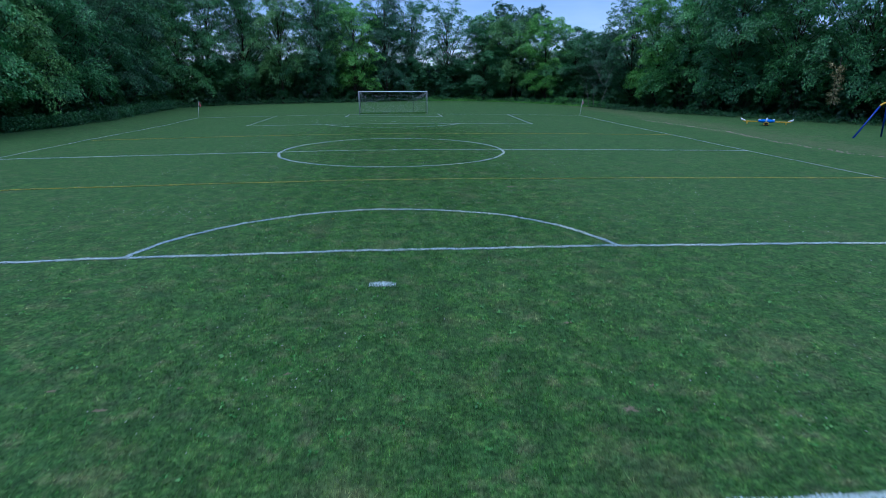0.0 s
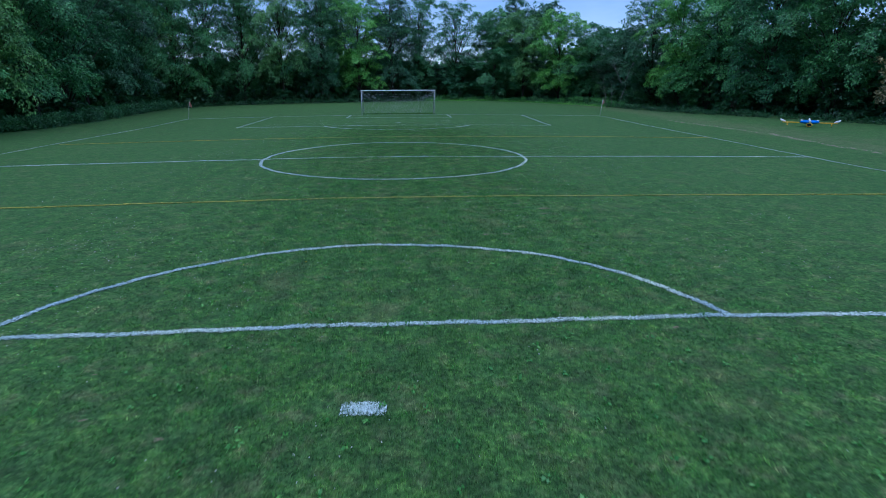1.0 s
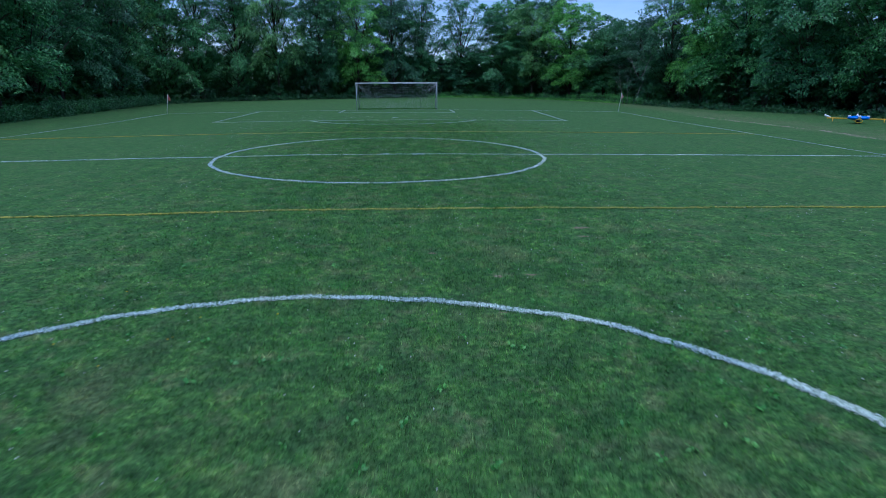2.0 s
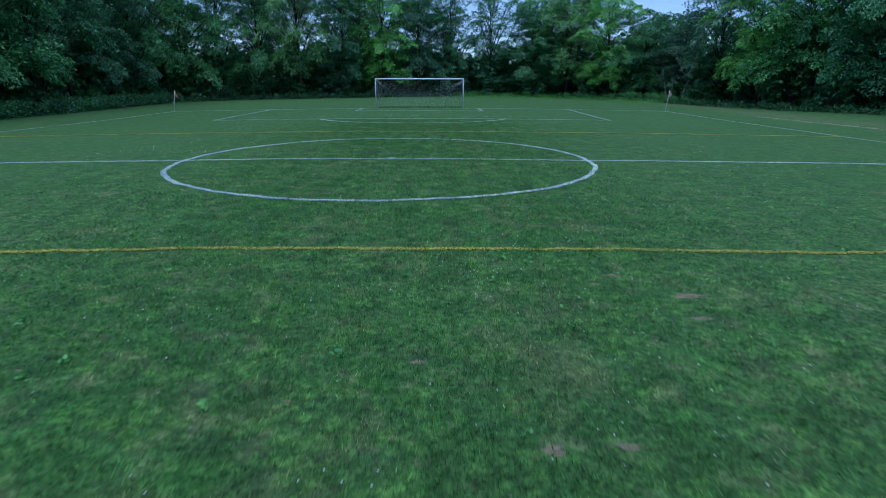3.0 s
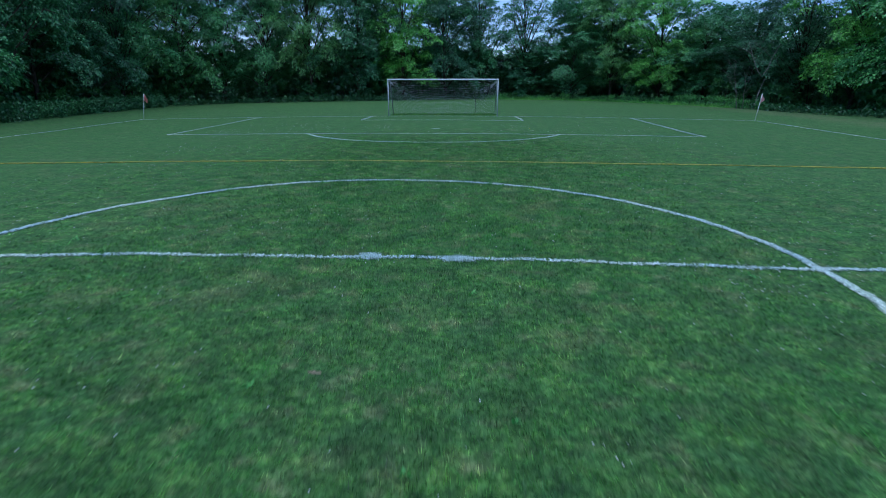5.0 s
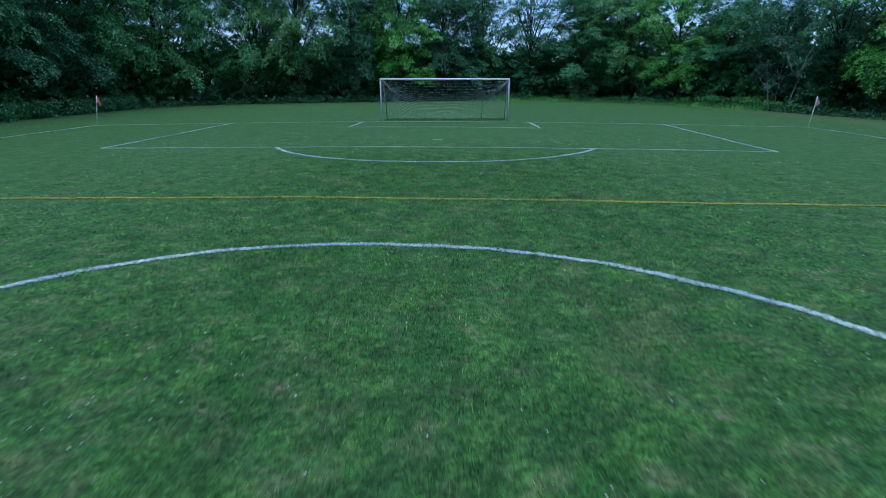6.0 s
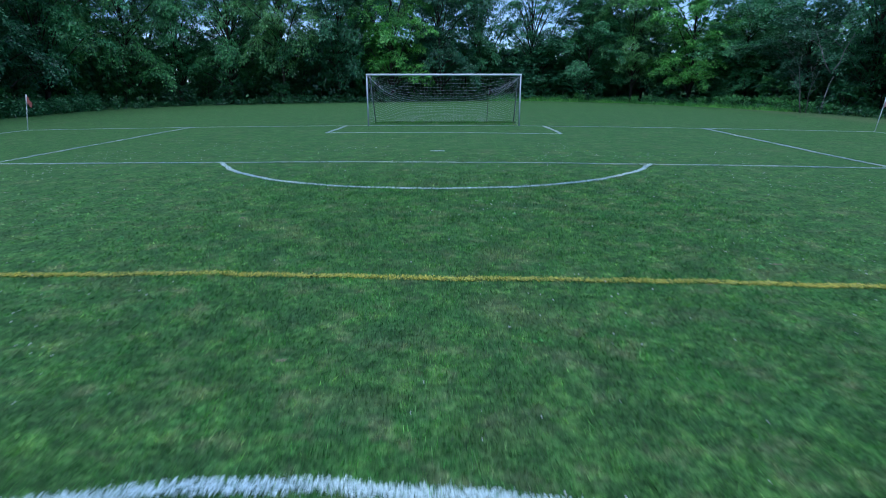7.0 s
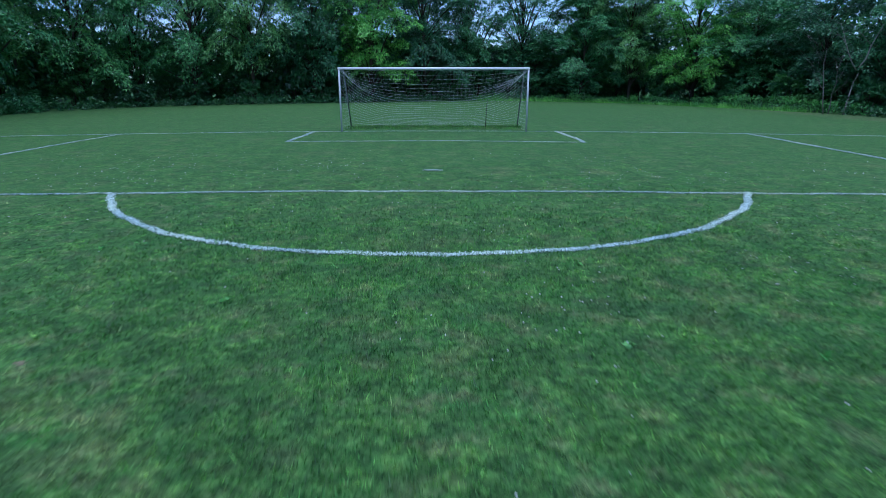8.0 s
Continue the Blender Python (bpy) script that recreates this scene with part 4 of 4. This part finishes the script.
# ---- corner flags ----
def corner_flag(x, y, lean_x, lean_y, cloth, label, furl):
    f = thing("corner_flag", pose(x, y, gz(x, y), lean_x, lean_y, 0), label, "flag", "corner flags of the pitch")
    part("pole", tube(bmesh.new(), [(0, 0, -0.12), (0, 0, 1.5)], [0.016, 0.016], 10), FLAG_PALE, f, "slim white plastic pole")
    part("cap", tube(bmesh.new(), [(0, 0, 1.495), (0, 0, 1.515), (0, 0, 1.53)], [0.018, 0.018, 0.008], 10), FLAG_PALE, f)
    bm = bmesh.new()
    n, m = 10, 8
    grid = []
    for i in range(n + 1):
        row = []
        for j in range(m + 1):
            u, v = i / n, j / m
            high = 0.52 * (1 - u) if furl < 0.5 else 0.36 * (1 - 0.35 * u)
            out = 0.02 + u * (0.20 if furl < 0.5 else 0.19)
            row.append(bm.verts.new((out, 0.05 * math.sin(u * 7) * u + 0.02 * math.sin(v * 5) * u, 1.48 - v * high - (0.26 * u if furl < 0.5 else 0.16 * u * u + 0.1 * u))))
        grid.append(row)
    for i in range(n):
        for j in range(m):
            bm.faces.new((grid[i][j], grid[i + 1][j], grid[i + 1][j + 1], grid[i][j + 1]))
    bmesh.ops.solidify(bm, geom=bm.faces[:], thickness=0.003)
    part("cloth", bm, cloth, f)
    bm = bmesh.new()
    tube(bm, [(0, 0, 1.02), (0, 0, 1.49)], 0.021, 8)
    part("sleeve", bm, FLAG_PALE, f, "white sewn sleeve")


corner_flag(-18.1, 28.0, 0, 9.0, FLAG_RED, "upright white corner flag pole with a limp red cloth", 1.0)
corner_flag(18.15, 27.9, 2, 6, FLAG_PINK, "leaning white corner flag pole with a faded pink cloth", 0.0)


# ---- playground ----
def seesaw():
    """Four-seat seesaw: two crossed yellow beams, a blue cover in the middle, white seats and yellow handles."""
    x, y = 30.1, 17.0
    s = thing("seesaw", pose(x, y, gz(x, y), 0, 0, -35), "blue and yellow four-seat playground seesaw with white seats", "seesaw")
    h = 0.34
    part("base", tube(bmesh.new(), [(0, 0, -0.1), (0, 0, 0.08), (0, 0, 0.3)], [0.16, 0.13, 0.10], 14), DARK_STEEL, s, "dark steel pivot post")
    bm = bmesh.new()
    bmesh.ops.create_uvsphere(bm, u_segments=24, v_segments=12, radius=1.0, matrix=pose(0, 0, h + 0.02) @ Matrix.Diagonal((0.62, 0.50, 0.15, 1)))
    part("cover", bm, BLUE_PLASTIC, s, "domed blue plastic cover")
    for turn, long in ((0, 1.72), (180, 1.72), (90, 1.0), (270, 1.0)):
        q = pose(0, 0, 0, 0, 0, turn)
        arm = part("beam", slab(bmesh.new(), (long - 0.45, 0.09, 0.07), ((long + 0.45) / 2, 0, h - 0.03), 0.015), YELLOW_METAL, s, "yellow metal beam")
        arm.matrix_basis = q
        bm = bmesh.new()
        tube(bm, [(long - 0.22, 0, h + 0.02), (long - 0.10, 0, h + 0.06), (long + 0.04, 0, h + 0.10), (long + 0.12, 0, h + 0.16), (long + 0.13, 0, h + 0.23)], [0.03, 0.06, 0.075, 0.055, 0.02], 12)
        part("seat", bm, WHITE_PLASTIC, arm, "white moulded plastic seat")
        bm = bmesh.new()
        ring = [(long - 0.34 + 0.02 * math.cos(a), 0.19 * math.cos(a), h - 0.14 + 0.11 * math.sin(a)) for a in np.linspace(0, 2 * math.pi, 21)]
        tube(bm, ring, 0.022, 8, False)
        part("handle", bm, YELLOW_METAL, arm, "yellow tube handle")
        part("hub", slab(bmesh.new(), (0.18, 0.12, 0.09), (0.50, 0, h + 0.13), 0.03), WHITE_PLASTIC, arm, "white plastic backrest block")


seesaw()


def swing_set():
    """End of a swing frame: slanting blue legs, a yellow bend at the top and the top bar."""
    b1, b2, top = Vector((29.18, 6.9, 0)), Vector((32.1, 7.95, 0)), Vector((31.38, 7.22, 2.62))
    z = gz(30.5, 7.3)
    s = thing("swing_frame", pose(0, 0, z), "blue swing frame with a yellow bend at its top", "swing")
    bend = b1.lerp(top, 0.76)
    part("leg", tube(bmesh.new(), [b1 - Vector((0, 0, 0.1)), bend], 0.055, 12), BLUE, s, "slanting blue metal leg")
    part("leg", tube(bmesh.new(), [b2 - Vector((0, 0, 0.1)), top - Vector((0, 0, 0.12))], 0.055, 12), BLUE, s, "slanting blue metal leg")
    along = Vector((0.86, -0.5, 0)).normalized()
    dirn = (top - b1).normalized()
    pts = [bend + dirn * (0.62 * q) * (1 - 0.35 * q) + along * (0.52 * q * q) for q in np.linspace(0, 1, 9)]
    part("bend", tube(bmesh.new(), pts, 0.060, 12), YELLOW_METAL, s, "yellow bent tube")
    end = pts[-1] + along * 2.6
    part("top_bar", tube(bmesh.new(), [pts[-1], pts[-1] + along * 0.15 + Vector((0, 0, 0.03)), end], 0.055, 12), BLUE, s)
    for side in (-1, 1):
        foot = end + along * 0.7 + Vector((0.5, 0.86, 0)) * side * 1.2
        foot.z = -0.1
        part("leg", tube(bmesh.new(), [foot, end], 0.055, 12), BLUE, s, "slanting blue metal leg")


swing_set()


def worn_edge():
    """Broken pale edge of bare soil between the turf and the playground."""
    rng = np.random.default_rng(71)
    course = np.array([(22.2, 23.0), (23.0, 16.5), (23.4, 11.1), (22.4, 4.1), (22.7, -0.6), (23.3, -2.4), (24.6, -7.0)])
    s = np.concatenate([[0], np.cumsum(np.linalg.norm(np.diff(course, axis=0), axis=1))])
    bm = bmesh.new()
    t = 0.0
    while t < s[-1]:
        x, y = np.interp(t, s, course[:, 0]) + rng.normal(0, 0.10) + 0.12 * math.sin(t * 2.3), np.interp(t, s, course[:, 1])
        if rng.uniform() < 0.62 + 0.33 * math.sin(t * 1.7):
            a, b, turn = rng.uniform(0.04, 0.18), rng.uniform(0.02, 0.06), rng.uniform(0.9, 2.3)
            mid = bm.verts.new((x, y, gz(x, y) + rng.uniform(0.03, 0.07)))
            ring = []
            for q in np.linspace(0, 2 * math.pi, 10)[:-1]:
                k = rng.uniform(0.65, 1.2)
                px, py = a * k * math.cos(q), b * k * math.sin(q)
                wx, wy = x + px * math.cos(turn) - py * math.sin(turn), y + px * math.sin(turn) + py * math.cos(turn)
                ring.append(bm.verts.new((wx, wy, gz(wx, wy) - 0.004)))
            for p, q in zip(ring, ring[1:] + ring[:1]):
                bm.faces.new((mid, p, q))
        t += rng.uniform(0.04, 0.20)
    ob = part("soil_edge", bm, PALE_SOIL)
    tagged(ob, "broken pale edge of bare soil beside the turf", "soil", kind="stuff")


worn_edge()


# ---- dead tree and withered branch ----
def dead_tree():
    rng = np.random.default_rng(81)
    x, y = 26.3, 44.9
    d = thing("dead_tree", pose(x, y, gz(x, y)), "small bare dead tree with pale twisting branches", "tree")
    lines = []

    def grow(p, way, length, r, depth):
        pts, rad = [p], [r]
        q = np.array(p, float)
        w = np.array(way, float)
        for i in range(5):
            w = w + rng.normal(0, 0.16, 3)
            w[2] += 0.05
            w /= np.linalg.norm(w)
            q = q + w * length / 5
            pts.append(tuple(q))
            rad.append(r * (1 - 0.16 * (i + 1)))
            if depth and i in (1, 2, 3, 4):
                side = rng.normal(0, 0.75, 3)
                side[2] = abs(side[2]) * 0.6
                grow(tuple(q), w * 0.7 + side, length * rng.uniform(0.35, 0.6), rad[-1] * 0.6, depth - 1)
        lines.append((pts, rad))

    # a main stem that forks in two arms, and two thin stems beside it
    for (x, y), way, long, r in (((0.0, 0.0), (0.12, 0.0, 1.0), 3.0, 0.075), ((0.30, 0.0), (0.55, -0.1, 1.0), 4.2, 0.050), ((0.30, 0.0), (-0.75, -0.1, 0.9), 3.2, 0.045),
                                ((-1.5, -0.3), (-0.30, -0.1, 1.0), 4.2, 0.040), ((-0.9, 0.2), (0.05, -0.1, 1.0), 3.6, 0.035)):
        lines.clear()
        grow((x, y, -0.1 if x <= 0 else 2.7), way, long, r, 2 if long > 3 else 0)
        part("branch", tubes("branch", lines, DEADWOOD, 5), DEADWOOD, d)


dead_tree()


def withered_branch():
    rng = np.random.default_rng(91)
    x, y = 37.0, 18.9
    w = thing("withered_branch", pose(x, y, gz(x, y)), "hanging withered branch with tan-brown leaves", "branch")
    part("twig", tubes("twig", [([(0.5, 0.6, 5.4), (0.2, 0.2, 4.3), (0, 0, 2.9), (-0.1, -0.1, 1.5)], [0.04, 0.03, 0.02, 0.008])], BARK, 5), BARK, w)
    clumps = [(0.1 + rng.normal(0, 0.25), rng.normal(0, 0.25), z, rng.uniform(0.25, 0.42)) for z in np.linspace(1.7, 4.7, 16)]
    part("foliage", crown_mesh("foliage", rng, clumps, 40, 0.18, 0.11, 1.2, LEAF["brown"], flat=1.0), LEAF["brown"], w)


withered_branch()


# ---- small plants in the turf ----
def small_plants():
    rng = np.random.default_rng(101)
    for name, label, mat, k, r in (("clover_flowers", "scattered tiny white clover flowers in the turf", CLOVER, 3800, 0.0068), ("dandelions", "few small yellow dandelion flowers in the turf", DANDELION, 9, 0.009)):
        near = scatter(rng, -9, 10, -23, 22, 1.0)
        pick = near[rng.permutation(len(near))[: k // 3]]
        mids = pick[rng.integers(0, max(1, len(pick) // 6), k)]
        xy = np.concatenate([pick, mids + rng.normal(0, 0.55, (k, 2))])[:k]
        z = ground_z(xy[:, 0], xy[:, 1]) + rng.uniform(0.035, 0.07, k)
        c = np.column_stack([xy, z])
        s = (r * rng.uniform(0.6, 1.25, k))[:, None]
        ax = np.eye(3)
        v = np.stack([c + s * ax[0], c + s * ax[1], c - s * ax[0], c - s * ax[1], c + s * ax[2], c - s * ax[2]], 1).reshape(-1, 3)
        o = np.arange(k)[:, None, None] * 6
        f = (o + np.array([[0, 1, 4], [1, 2, 4], [2, 3, 4], [3, 0, 4], [1, 0, 5], [2, 1, 5], [3, 2, 5], [0, 3, 5]])[None]).reshape(-1, 3)
        tagged(new(name, mesh_from(name, v, f, mat)), label, "flowers", kind="stuff")
    # broad-leaved weeds: rosettes of six leaves
    xy = np.concatenate([scatter(rng, -6, 7, -23, -7, 0.8), scatter(rng, -3, 5, -23.5, -14, 1.8), scatter(rng, -4, 5, -7, 14, 0.22)])
    k = len(xy)
    leafs = 6
    at = np.repeat(np.column_stack([xy, ground_z(xy[:, 0], xy[:, 1]) + 0.03]), leafs, 0)
    a = rng.uniform(0, 6.28, k * leafs)
    d = np.stack([np.cos(a), np.sin(a), rng.uniform(0.1, 0.6, k * leafs)], 1)
    v, f = leaf_quads(rng, at + d * 0.015, d, 0.047, 0.030, 0.1)
    tagged(new("broad_weeds", mesh_from("broad_weeds", v, f, LEAF["weed"])), "light green broad-leaved weeds in the turf", "weeds", kind="stuff")


small_plants()
